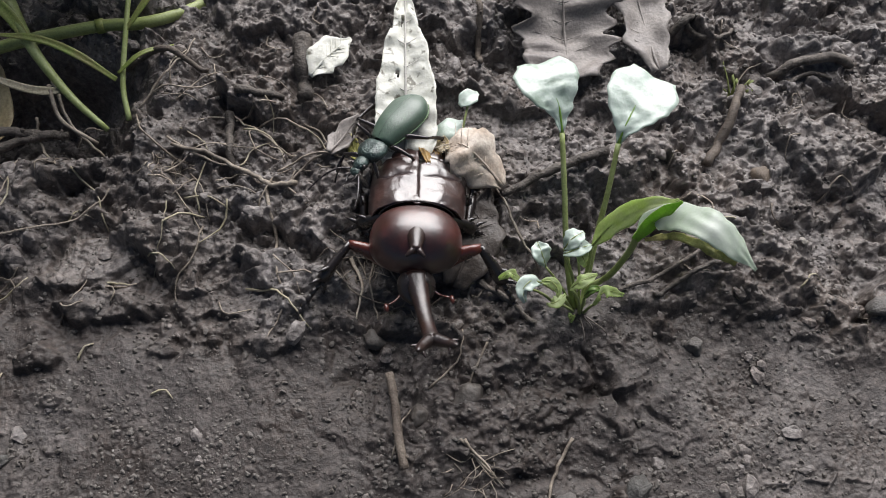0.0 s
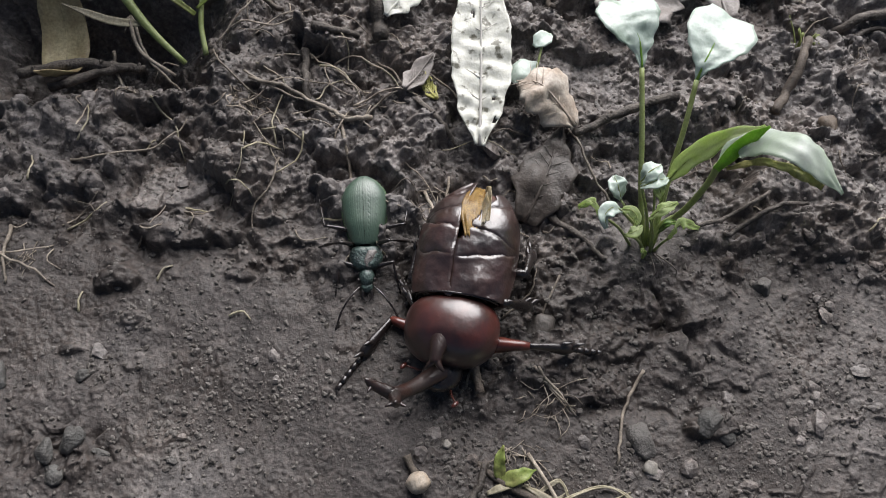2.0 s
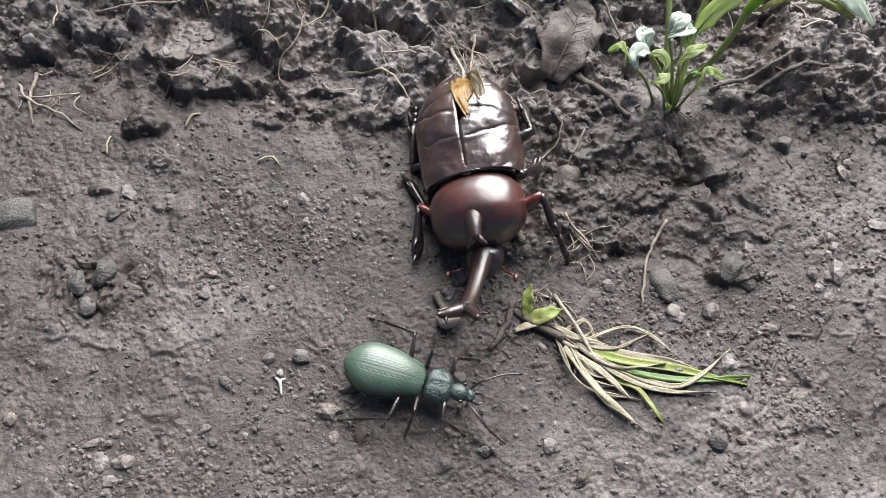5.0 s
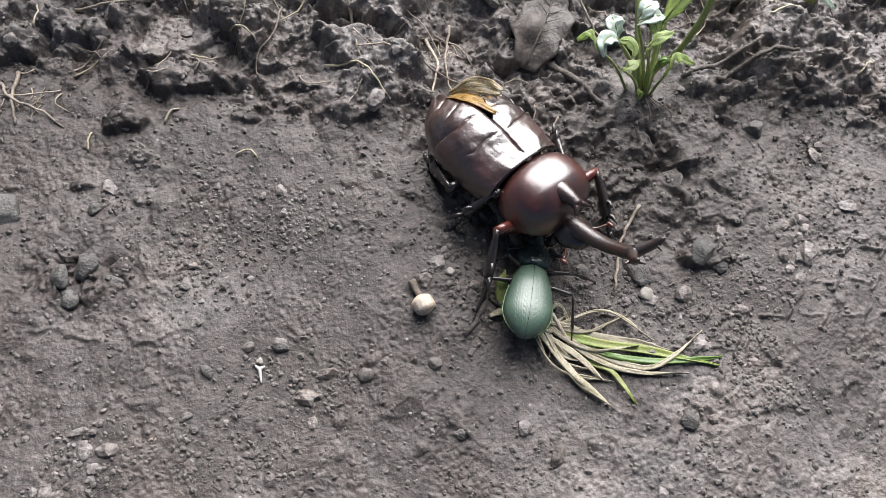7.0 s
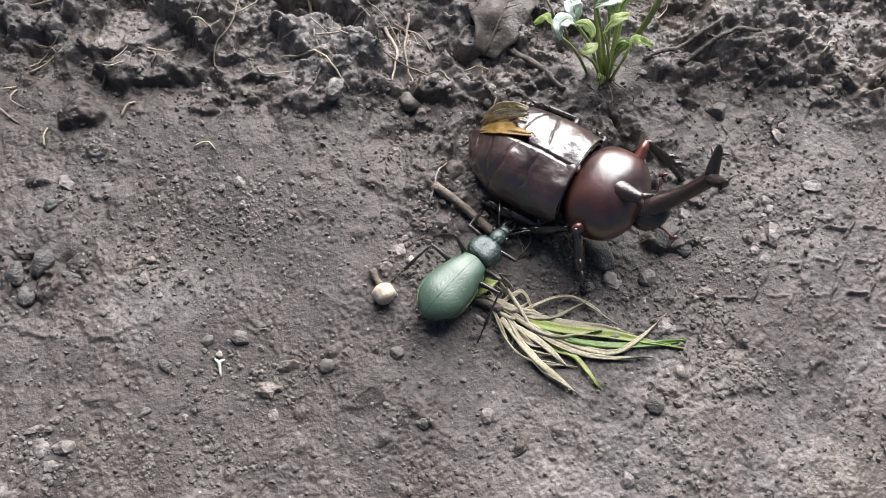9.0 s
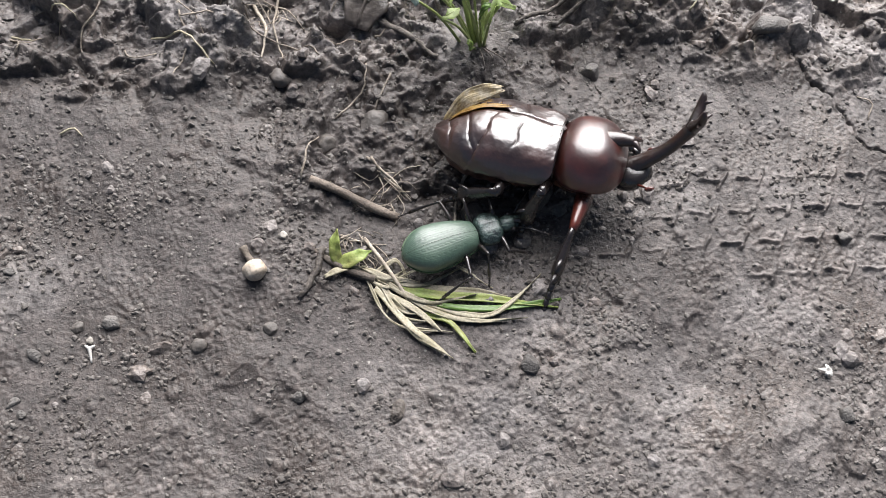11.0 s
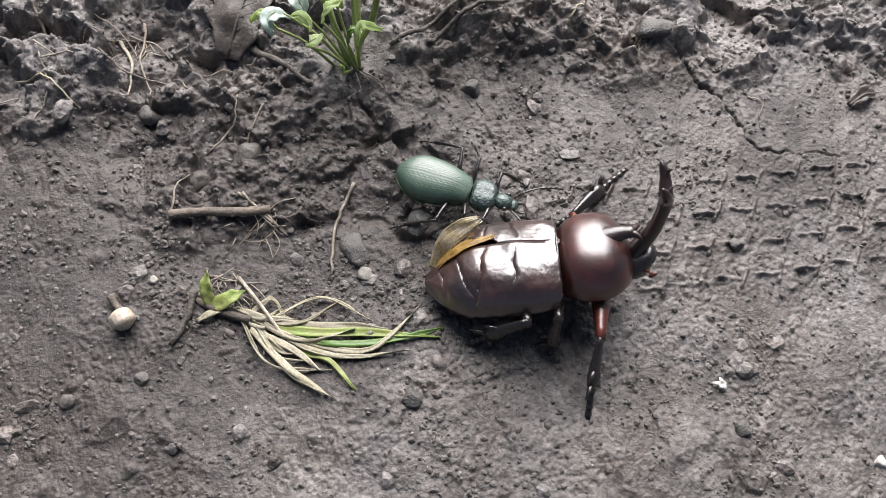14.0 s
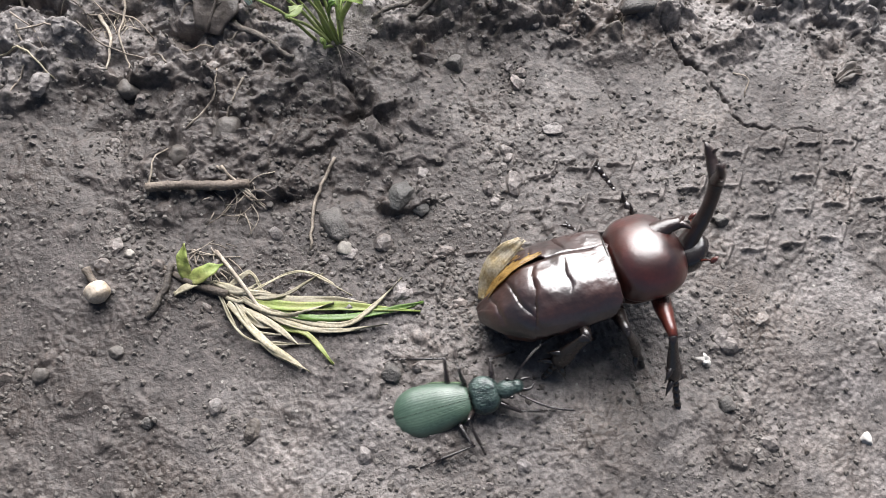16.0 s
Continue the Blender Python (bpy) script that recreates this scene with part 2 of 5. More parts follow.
def tube(bm, pts, radii, sides=8, flat=1.0, side=(0, 0, 1)):
    """Adds a closed tapered tube along pts. flat squeezes it along the way side."""
    pts = [Vector(p) for p in pts]
    rings = []
    n = len(pts)
    for i, p in enumerate(pts):
        d = (pts[min(i + 1, n - 1)] - pts[max(i - 1, 0)]).normalized()
        s = Vector(side)
        if abs(d.dot(s)) > 0.95:
            s = Vector((0.31, 1, 0.1))
        u = d.cross(s).normalized()
        v = u.cross(d)
        r = radii[i] if hasattr(radii, "__len__") else radii
        rings.append([bm.verts.new(p + u * (r * math.cos(a)) + v * (r * flat * math.sin(a))) for a in [2 * math.pi * k / sides for k in range(sides)]])
    for a, b in zip(rings, rings[1:]):
        for k in range(sides):
            bm.faces.new((a[k], a[(k + 1) % sides], b[(k + 1) % sides], b[k]))
    bm.faces.new(rings[0][::-1])
    bm.faces.new(rings[-1])
    return bm


def taper(r0, r1, n, bulge=0.0):
    return [r0 + (r1 - r0) * i / (n - 1) + bulge * math.sin(math.pi * i / (n - 1)) for i in range(n)]


def dome(bm, f, nu, nv, close=True):
    """A sheet over u, v in 0..1 from f(u, v), closed round v if asked."""
    g = [[bm.verts.new(f(i / nu, j / nv)) for j in range(nv + (0 if close else 1))] for i in range(nu + 1)]
    m = len(g[0])
    for i in range(nu):
        for j in range(m if close else m - 1):
            bm.faces.new((g[i][j], g[i][(j + 1) % m], g[i + 1][(j + 1) % m], g[i + 1][j]))
    return g


def ball(bm, c, r, seg=12, rough=0.0, seed=0):
    """Adds an ellipsoid, lumpy if rough."""
    m = bmesh.ops.create_uvsphere(bm, u_segments=seg, v_segments=max(6, seg * 2 // 3), radius=1)
    c, r = Vector(c), Vector(r)
    for v in m["verts"]:
        k = 1 + rough * noise.noise(v.co * 1.7 + Vector((seed * 3.1, seed, 0))) + rough * 0.5 * noise.noise(v.co * 4 + Vector((seed, 0, 2)))
        v.co = Vector((v.co.x * r.x, v.co.y * r.y, v.co.z * r.z)) * k + c
    return m["verts"]


def leaf_bm(mid, widths, normal=(0, 0, 1), fold=0.15, wave=0.0, ragged=0.0, holes=0, thick=0.25, n=22, m=10, seed=1, curl=0.0):
    """A blade along the midrib: widths are half-widths at even steps; fold lifts the edges, curl bends them under."""
    rnd = random.Random(seed)
    line = bez(mid, n + 1)
    bm = bmesh.new()
    nrm = Vector(normal).normalized()
    rows = []
    for i, p in enumerate(line):
        s = i / n * (len(widths) - 1)
        k = min(int(s), len(widths) - 2)
        t = s - k
        t = t * t * (3 - 2 * t)
        w = widths[k] * (1 - t) + widths[k + 1] * t
        d = (line[min(i + 1, n)] - line[max(i - 1, 0)]).normalized()
        side = d.cross(nrm).normalized()
        up = side.cross(d)
        row = []
        for j in range(m + 1):
            q = j / m * 2 - 1
            e = abs(q)
            wq = w * (1 + ragged * noise.noise(Vector((i * 0.42, 3 * (q > 0) + seed, seed * 1.3))) * e)
            h = fold * w * e - curl * w * e * e + wave * noise.noise(Vector((i * 0.33, q * 1.6, seed * 2.7)))
            row.append(bm.verts.new(p + side * (q * wq) + up * h))
        rows.append(row)
    for i in range(n):
        for j in range(m):
            bm.faces.new((rows[i][j], rows[i][j + 1], rows[i + 1][j + 1], rows[i + 1][j]))
    if holes:
        bm.faces.ensure_lookup_table()
        gone = set()
        for _ in range(holes):
            k = rnd.randrange(2 * m, len(bm.faces) - 2 * m)
            for _ in range(rnd.randrange(1, 6)):
                gone.add(k)
                k = min(max(k + rnd.choice((1, -1, m, -m)), 0), len(bm.faces) - 1)
        bmesh.ops.delete(bm, geom=[bm.faces[k] for k in gone], context="FACES")
    bmesh.ops.remove_doubles(bm, verts=bm.verts, dist=0.02)
    bmesh.ops.recalc_face_normals(bm, faces=bm.faces)
    bmesh.ops.solidify(bm, geom=bm.faces[:], thickness=thick)
    return bm


# ---- the ground: one sheet, finest where the camera passes ----
def lattice(x, y, cell, seed):
    """Smooth value noise in -1..1 over arrays of millimetres."""
    xi, yi = x / cell + 1000.5, y / cell + 1000.5
    x0, y0 = np.floor(xi).astype(np.int64), np.floor(yi).astype(np.int64)
    fx, fy = xi - x0, yi - y0
    fx, fy = fx * fx * (3 - 2 * fx), fy * fy * (3 - 2 * fy)

    def h(a, b):
        k = (a * 374761393 + b * 668265263 + seed * 974634777) & 0xFFFFFFFF
        k = ((k ^ (k >> 13)) * 1274126177) & 0xFFFFFFFF
        return ((k ^ (k >> 16)) & 0xFFFF) / 32767.5 - 1

    top = h(x0, y0) * (1 - fx) + h(x0 + 1, y0) * fx
    low = h(x0, y0 + 1) * (1 - fx) + h(x0 + 1, y0 + 1) * fx
    return top * (1 - fy) + low * fy


def fbm(x, y, cell, octaves, seed, gain=0.5):
    out, a = 0, 1.0
    for k in range(octaves):
        out = out + a * lattice(x * math.cos(k) + y * math.sin(k), y * math.cos(k) - x * math.sin(k), cell / 2 ** k, seed + k)
        a *= gain
    return out


def cells(x, y, size, seed):
    """Jittered cells: distance to the nearest seed, to the border between cells, and a random value for each cell."""
    xi, yi = np.floor(x / size).astype(np.int64), np.floor(y / size).astype(np.int64)
    f1, f2, val = np.full(x.shape, 9e9), np.full(x.shape, 9e9), np.zeros(x.shape)
    for dx in (-1, 0, 1):
        for dy in (-1, 0, 1):
            a, b = xi + dx, yi + dy
            k = (a * 374761393 + b * 668265263 + seed * 974634777) & 0xFFFFFFFF
            k = ((k ^ (k >> 13)) * 1274126177) & 0xFFFFFFFF
            k ^= k >> 16
            px, py = (a + (k & 0xFFF) / 4095.0) * size, (b + ((k >> 12) & 0xFFF) / 4095.0) * size
            d = np.hypot(x - px, y - py)
            closer = d < f1
            f2 = np.where(closer, f1, np.minimum(f2, d))
            val = np.where(closer, ((k >> 7) & 0x3FF) / 1023.0, val)
            f1 = np.where(closer, d, f1)
    return f1 / size, (f2 - f1) / size, val


def pile(x, y, size, seed, tilt=0.9, curve=1.5):
    """Tilted, rounded lumps of that size heaped on one another, about 0..1 high."""
    xi, yi = np.floor(x / size).astype(np.int64), np.floor(y / size).astype(np.int64)
    top = np.full(x.shape, -9.0)
    for dx in (-1, 0, 1):
        for dy in (-1, 0, 1):
            a, b = xi + dx, yi + dy
            k = (a * 374761393 + b * 668265263 + seed * 974634777) & 0xFFFFFFFF
            k = ((k ^ (k >> 13)) * 1274126177) & 0xFFFFFFFF
            k ^= k >> 16
            ex, ey = x / size - a - (k & 0xFF) / 255.0, y / size - b - ((k >> 8) & 0xFF) / 255.0
            g, w = ((k >> 16) & 0xFF) / 127.5 - 1, ((k >> 24) & 0xFF) / 127.5 - 1
            r = ((k >> 5) & 0x3FF) / 1023.0
            top = np.maximum(top, r + tilt * (g * ex + w * ey) - curve * (ex * ex + ey * ey))
    return top


def slabs(x, y, size, seed, tilt=0.7, edge=0.1):
    """Flat tilted slabs of that size with steep broken sides, about 0..1 high."""
    xi, yi = np.floor(x / size).astype(np.int64), np.floor(y / size).astype(np.int64)
    f1, f2 = np.full(x.shape, 9e9), np.full(x.shape, 9e9)
    p1, p2 = np.zeros(x.shape), np.zeros(x.shape)
    for dx in (-1, 0, 1):
        for dy in (-1, 0, 1):
            a, b = xi + dx, yi + dy
            k = (a * 374761393 + b * 668265263 + seed * 974634777) & 0xFFFFFFFF
            k = ((k ^ (k >> 13)) * 1274126177) & 0xFFFFFFFF
            k ^= k >> 16
            ex, ey = x / size - a - (k & 0xFF) / 255.0, y / size - b - ((k >> 8) & 0xFF) / 255.0
            g, w = ((k >> 16) & 0xFF) / 127.5 - 1, ((k >> 24) & 0xFF) / 127.5 - 1
            p = ((k >> 5) & 0x3FF) / 1023.0 + tilt * (g * ex + w * ey)
            d = np.hypot(ex, ey)
            first = d < f1
            second = ~first & (d < f2)
            f2, p2 = np.where(first, f1, np.where(second, d, f2)), np.where(first, p1, np.where(second, p, p2))
            f1, p1 = np.where(first, d, f1), np.where(first, p, p1)
    mix = 0.5 * (1 - smooth01((f2 - f1) / edge))
    return p1 * (1 - mix) + p2 * mix


def smooth01(v):
    v = np.clip(v, 0, 1)
    return v * v * (3 - 2 * v)


def spaced(lo, hi, step, far, grow):
    mid = list(np.arange(lo, hi + step / 2, step))
    a, b, s = [lo], [hi], step
    while b[-1] < far:
        s *= grow
        a.append(a[-1] - s)
        b.append(b[-1] + s)
    return np.array(a[:0:-1] + mid + b[1:])


GX, GY = spaced(-134, 184, 0.29, 60000, 1.35), spaced(-62, 168, 0.29, 60000, 1.35)
XX, YY = np.meshgrid(GX, GY)


def lip(x):
    """Where the trodden path ends and the loose bank begins."""
    return 62 + 10 * lattice(x, x * 0, 34, 5) + 4 * lattice(x, x * 0, 11, 6) + np.where(x > 50, -0.06 * (x - 50), 0)


def segment(x, y, ax, ay, bx, by):
    """Distance to a stretch of line."""
    dx, dy = bx - ax, by - ay
    t = np.clip(((x - ax) * dx + (y - ay) * dy) / (dx * dx + dy * dy), 0, 1)
    return np.hypot(x - ax - t * dx, y - ay - t * dy)


def ground_height():
    x, y = XX, YY
    core = smooth01((400 - np.hypot(x - 24, y - 50)) / 200)
    loose = smooth01((y - lip(x) + 22) / 34) ** 1.4
    wx = x + 3.0 * fbm(x, y, 9, 3, 301, 0.6)
    wy = y + 3.0 * fbm(x, y, 9, 3, 311, 0.6)
    h = 1.5 * fbm(x, y, 60, 2, 11) + 0.5 * fbm(x, y, 14, 2, 23, 0.5)
    # smooth trodden mud, broken up in patches
    worn = np.exp(-(((x - 22) / 48) ** 2 + ((y - 40) / 19) ** 2))
    patch = smooth01(0.05 + 1.2 * fbm(x, y, 30, 3, 37, 0.6) + 1.0 * worn)
    grit = smooth01(0.35 + 1.3 * fbm(x, y, 13, 3, 57, 0.6))
    h += patch * (0.7 * slabs(wx, wy, 6.0, 3, 0.7, 0.22) + 0.22 * slabs(wx, wy, 2.6, 5, 0.7, 0.3)) + grit * (0.14 * pile(x + 0.3 * wx, y, 1.9, 6) + 0.22 * pile(x, y, 0.9, 7)) + 0.07 * fbm(x, y, 1.6, 2, 47, 0.8)
    h += 1.3 * worn * slabs(wx, wy, 10.0, 8)
    # broken slabs and clods of the bank, heaped at four sizes
    soft = smooth01(0.5 + 1.2 * fbm(x, y, 17, 2, 67))
    rough = 2.6 * fbm(x, y, 26, 2, 61) + 5.6 * slabs(wx, wy * 1.3, 19.0, 13, 0.9, 0.13) + 3.0 * slabs(wx + 5, wy, 8.5, 17, 0.9, 0.16) + soft * (1.4 * slabs(x + 0.5 * wx, y + 0.5 * wy, 4.6, 19, 0.8, 0.2) + 0.9 * pile(x, y, 2.3, 21)) + 0.45 * pile(x, y, 1.2, 22) * (0.3 + 0.7 * soft) + 0.3 * fbm(x, y, 2.4, 3, 83, 0.75) - 4.6
    loose = np.maximum(loose, 0.66 * smooth01((worn - 0.28) * 2.4 + 0.4 * fbm(x, y, 15, 2, 71)))
    h += loose * rough + 1.6 * smooth01((y - lip(x)) / 3.5) * smooth01((115 - x) / 40)
    h += -0.035 * np.clip(x - 85, 0, 80) * 1.2
    # the bank goes on rising behind
    h += 0.10 * np.clip(y - 150, 0, 4000)
    # hollow under the roots, mound under the plant
    h -= 28 * np.exp(-(((x + 106) / 29) ** 4 + ((y - 121) / 15) ** 4))
    h -= 3.5 * np.exp(-(((x - 48) / 9) ** 2 + ((y - 92) / 7) ** 2))
    # a hollow of wet litter on the path
    wl = np.exp(-(((x + 93) / 11) ** 2 + ((y - 12) / 6) ** 2) ** 2)
    h += wl * (2.6 * slabs(wx, wy, 5.0, 501, 1.2, 0.08) + 1.0 * slabs(wx, wy, 2.2, 502, 1.2, 0.1) - 1.6)
    # clods stamped into the sheet
    rnd = np.random.RandomState(4)
    for _ in range(2000):
        cx, cy = rnd.uniform(-136, 184), rnd.uniform(-64, 168)
        lo = cy > float(lip(np.array([cx]))[0]) - 4
        if not lo and rnd.rand() < 0.8:
            continue
        r = rnd.uniform(0.9, 2.1) if not lo else 1.0 + 3.6 * rnd.rand() ** 2.2
        ix = slice(*np.searchsorted(GX, (cx - 1.6 * r, cx + 1.6 * r)))
        iy = slice(*np.searchsorted(GY, (cy - 1.6 * r, cy + 1.6 * r)))
        sx, sy = x[iy, ix] - cx, y[iy, ix] - cy
        a, st = rnd.uniform(0, 3.14), rnd.uniform(0.6, 1.0)
        u, v = sx * math.cos(a) + sy * math.sin(a), (sy * math.cos(a) - sx * math.sin(a)) / st
        d = np.hypot(u, v) / r * (1 + 0.3 * lattice(x[iy, ix], y[iy, ix], r * 0.7, 91))
        h[iy, ix] += r * (0.5 if lo else 0.3) * smooth01((1.05 - d) * 1.3)
    # large broken blocks along the bank
    for k, (cx, cy, rx, ry, up) in enumerate(((-32, 74, 13.5, 7.5, 6), (-62, 83, 8, 5, 4.5), (-71, 66, 13, 5.5, 4.5), (-86, 53, 6.5, 3.8, 4), (-59, 55, 3.4, 2.5, 2.2), (-47, 57, 2.8, 2.2, 2), (-116, 74, 8, 4.5, 5), (-82, 43, 3.2, 2.2, 1.8), (-95, 35.5, 3.4, 2.2, 1.6), (-107, 80, 8, 4.5, 4), (52, 22, 6, 3.6, 2.4), (20, 54, 9, 7, 2.6), (33, 42, 8, 5, 2), (-4, 62, 6, 4, 3), (84, 66, 10, 5, 3), (101, 66, 9, 4, 2.6), (72, 84, 9, 6, 3.5), (60, 110, 12, 7, 4), (104, 112, 14, 9, 4), (-20, 120, 10, 6, 4), (92, 92, 8, 5, 2.5))):
        ix = slice(*np.searchsorted(GX, (cx - 1.7 * rx, cx + 1.7 * rx)))
        iy = slice(*np.searchsorted(GY, (cy - 1.8 * ry, cy + 1.8 * ry)))
        sx, sy = x[iy, ix], y[iy, ix]
        wob = 0.42 * fbm(sx, sy, 7, 3, 400 + k, 0.6)
        d = np.hypot((sx - cx) / rx, (sy - cy) / ry) + wob
        low = np.where(sy < cy, 2.3, 1.3)
        cover = smooth01((1.05 - d) * low)
        base = float(np.median(h[iy, ix]))
        top = base + 0.8 * up + 0.35 * h[iy, ix] - 0.35 * base + 0.05 * up * (sy - cy) + 0.6 * fbm(sx, sy, 5, 3, 430 + k, 0.6) + 0.7 * slabs(sx + 0.8 * fbm(sx, sy, 3, 2, 440), sy, 3.4, 450 + k, 0.7, 0.25) + 0.4 * pile(sx, sy, 1.9, 470 + k)
        h[iy, ix] += cover * np.maximum(top - h[iy, ix], -1.0)
    near = (np.abs(x - 24) < 200) & (np.abs(y - 50) < 160)
    # level footing where the plant grows
    w = np.exp(-(((x - 39) / 12) ** 2 + ((y - 66) / 8) ** 2) ** 2)
    h = h * (1 - w) + w * (1.0 + 0.5 * fbm(x, y, 4, 2, 55))
    # raised lugs of a tyre track
    for row in range(0, 17):
        for col in range(4):
            cx, cy = 26.9 + 9.3 * row + 3.4 * col, 1.6 + 8.0 * col + 0.3 * (row - 8)
            if (3 < row < 8 and col < 1) or cx > 166 or (row < 5 and col > 1):
                continue
            j = rnd.uniform(-1, 1, 4)
            m = near & (np.hypot(x - cx, y - cy) < 10)
            xs, ys = x[m] + 0.3 * lattice(x[m], y[m], 1.6, 27), y[m] + 0.3 * lattice(x[m], y[m], 1.6, 28)
            d = np.minimum(segment(xs, ys, cx - 4.4, cy + 0.5 + 0.4 * j[0], cx + 0.2, cy), segment(xs, ys, cx, cy - 1.6 + 0.4 * j[2], cx + 2.3, cy + 2.4 + 0.6 * j[1]))
            wob = np.clip(0.9 + 0.7 * fbm(xs, ys, 2.6, 2, 17), 0.3, 1.4)
            h[m] += (0.5 + 0.45 * min(1.0, row / 8)) * (0.85 + 0.3 * j[3]) * wob * smooth01((0.55 - d) / 0.33)
    # a drying crack
    line = [(118, 63), (122, 52), (125, 49), (128, 44), (132, 34), (139, 32), (153, 30)]
    wide = [0.3, 0.38, 0.3, 0.36, 0.26, 0.15, 0.1]
    for k in range(len(line) - 1):
        m = near & (np.hypot(x - line[k][0], y - line[k][1]) < 22)
        xs, ys = x[m], y[m]
        d = segment(xs + 0.8 * lattice(xs, ys, 2.2, 7) + 0.4 * lattice(xs, ys, 0.9, 9), ys + 0.8 * lattice(xs, ys, 2.2, 8), *line[k], *line[k + 1])
        h[m] -= 5.5 * wide[k] * np.exp(-(d / (0.42 * wide[k] + 0.08)) ** 2)
    # damp soil, plus shade painted in the root hollow and around the beetles
    wet_shade = 0.88 - 0.88 * smooth01((y - lip(x) + 4) / 14) + 0.95 * np.exp(-(((x - 14) / 52) ** 2 + ((y - 30) / 26) ** 2) ** 1.5) + 0.5 * np.exp(-(((x + 98) / 40) ** 2 + ((y - 98) / 22) ** 2)) + 0.36 * fbm(x, y, 22, 4, 33, 0.7) + 0.6 * np.exp(-(((x + 93) / 12) ** 2 + ((y - 11) / 7) ** 2) ** 1.5) - 0.34 * smooth01((x - 70) / 50) + 0.2 * np.exp(-(((x - 108) / 50) ** 2 + ((y - 52) / 24) ** 2)) + 0.32 * np.exp(-(((x + 55) / 50) ** 2 + ((y - 50) / 32) ** 2)) - 0.5 * np.exp(-(((x - 62) / 50) ** 2 + ((y + 25) / 25) ** 2)) - 0.35 * np.exp(-(((x - 8) / 40) ** 2 + ((y + 32) / 18) ** 2)) + 0.22 * np.exp(-(((x - 84) / 25) ** 2 + ((y + 12) / 15) ** 2))
    damp_shade = np.clip(wet_shade, 0, 1)
    return h * core + (1 - core) * (0.10 * np.clip(y - 150, 0, 4000)), damp_shade


HH, DAMP_SHADE = ground_height()


def ground_z(x, y):
    """Height of the ground in millimetres."""
    i, j = int(np.clip(np.searchsorted(GX, x) - 1, 0, len(GX) - 2)), int(np.clip(np.searchsorted(GY, y) - 1, 0, len(GY) - 2))
    u, v = (x - GX[i]) / (GX[i + 1] - GX[i]), (y - GY[j]) / (GY[j + 1] - GY[j])
    return float((HH[j, i] * (1 - u) + HH[j, i + 1] * u) * (1 - v) + (HH[j + 1, i] * (1 - u) + HH[j + 1, i + 1] * u) * v)


def ground_top(x, y, reach=4.0):
    """The highest ground within reach."""
    return max(ground_z(x + reach * a, y + reach * b) for a in (-1, -0.5, 0, 0.5, 1) for b in (-1, -0.5, 0, 0.5, 1))


def build_ground():
    ny, nx = XX.shape
    co = np.stack([XX, YY, HH], -1).reshape(-1, 3) * MM
    idx = np.arange(ny * nx).reshape(ny, nx)
    quads = np.stack([idx[:-1, :-1], idx[:-1, 1:], idx[1:, 1:], idx[1:, :-1]], -1).reshape(-1, 4)
    me = bpy.data.meshes.new("ground")
    me.vertices.add(len(co))
    me.vertices.foreach_set("co", co.ravel())
    me.loops.add(quads.size)
    me.loops.foreach_set("vertex_index", quads.ravel())
    me.polygons.add(len(quads))
    me.polygons.foreach_set("loop_start", np.arange(0, quads.size, 4))
    me.polygons.foreach_set("use_smooth", [True] * len(quads))
    me.update(calc_edges=True)
    me.attributes.new("damp_shade", "FLOAT", "POINT").data.foreach_set("value", DAMP_SHADE.ravel())
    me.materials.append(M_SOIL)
    tagged(new("ground", me), "damp grey-brown trodden soil with loose clods and a tyre track", "ground", kind="structure")


build_ground()


def lumps(name, count, sizes, seed, material, label, power=5, fine=1, bare=0.16):
    """Small crumbs lying on the soil, one mesh."""
    rnd = np.random.RandomState(seed)
    bm = bmesh.new()
    bmesh.ops.create_icosphere(bm, subdivisions=fine, radius=1)
    base = np.array([v.co[:] for v in bm.verts])
    faces = np.array([[v.index for v in f.verts] for f in bm.faces])
    bm.free()
    x, y = rnd.uniform(-132, 182, count * 4), rnd.uniform(-60, 166, count * 4)
    bank = y > lip(x) - 3
    chance = np.where(bank, 0.3, bare + 0.9 * np.maximum(0.0, fbm(x, y, 18, 3, 3, 0.6)) + 0.2 * np.exp(-(((x - 22) / 48) ** 2 + ((y - 38) / 20) ** 2)))
    keep = np.flatnonzero(rnd.rand(len(x)) < chance)[:count]
    x, y = x[keep], y[keep]
    n, m = len(x), len(base)
    r = sizes[0] + (sizes[1] - sizes[0]) * rnd.rand(n) ** power
    i, j = np.clip(np.searchsorted(GX, x) - 1, 0, len(GX) - 2), np.clip(np.searchsorted(GY, y) - 1, 0, len(GY) - 2)
    z = HH[j, i]
    v = base[None] * (1 + rnd.uniform(-0.32, 0.32, (n, m, 1)) * (1.0 if fine < 2 else 0.45)) * (1 + (0.0 if fine < 2 else 0.35) * np.sin(base[None] @ rnd.uniform(-2.5, 2.5, (n, 3, 1)) + rnd.uniform(0, 6, (n, 1, 1)))) * r[:, None, None] * rnd.uniform(0.65, 1.15, (n, 1, 3))
    a = rnd.uniform(0, 6.28, (n, 1))
    co = np.stack([v[..., 0] * np.cos(a) - v[..., 1] * np.sin(a) + x[:, None], v[..., 0] * np.sin(a) + v[..., 1] * np.cos(a) + y[:, None], 0.75 * v[..., 2] + (z + (0.1 if fine < 2 else -0.15) * r)[:, None]], -1)
    vs = co.reshape(-1, 3)
    fs = (faces[None] + (np.arange(n) * m)[:, None, None]).reshape(-1, 3)
    me = bpy.data.meshes.new(name)
    me.from_pydata((vs * MM).tolist(), [], fs.tolist())
    me.materials.append(material)
    tagged(new(name, me), label, "soil", kind="stuff")


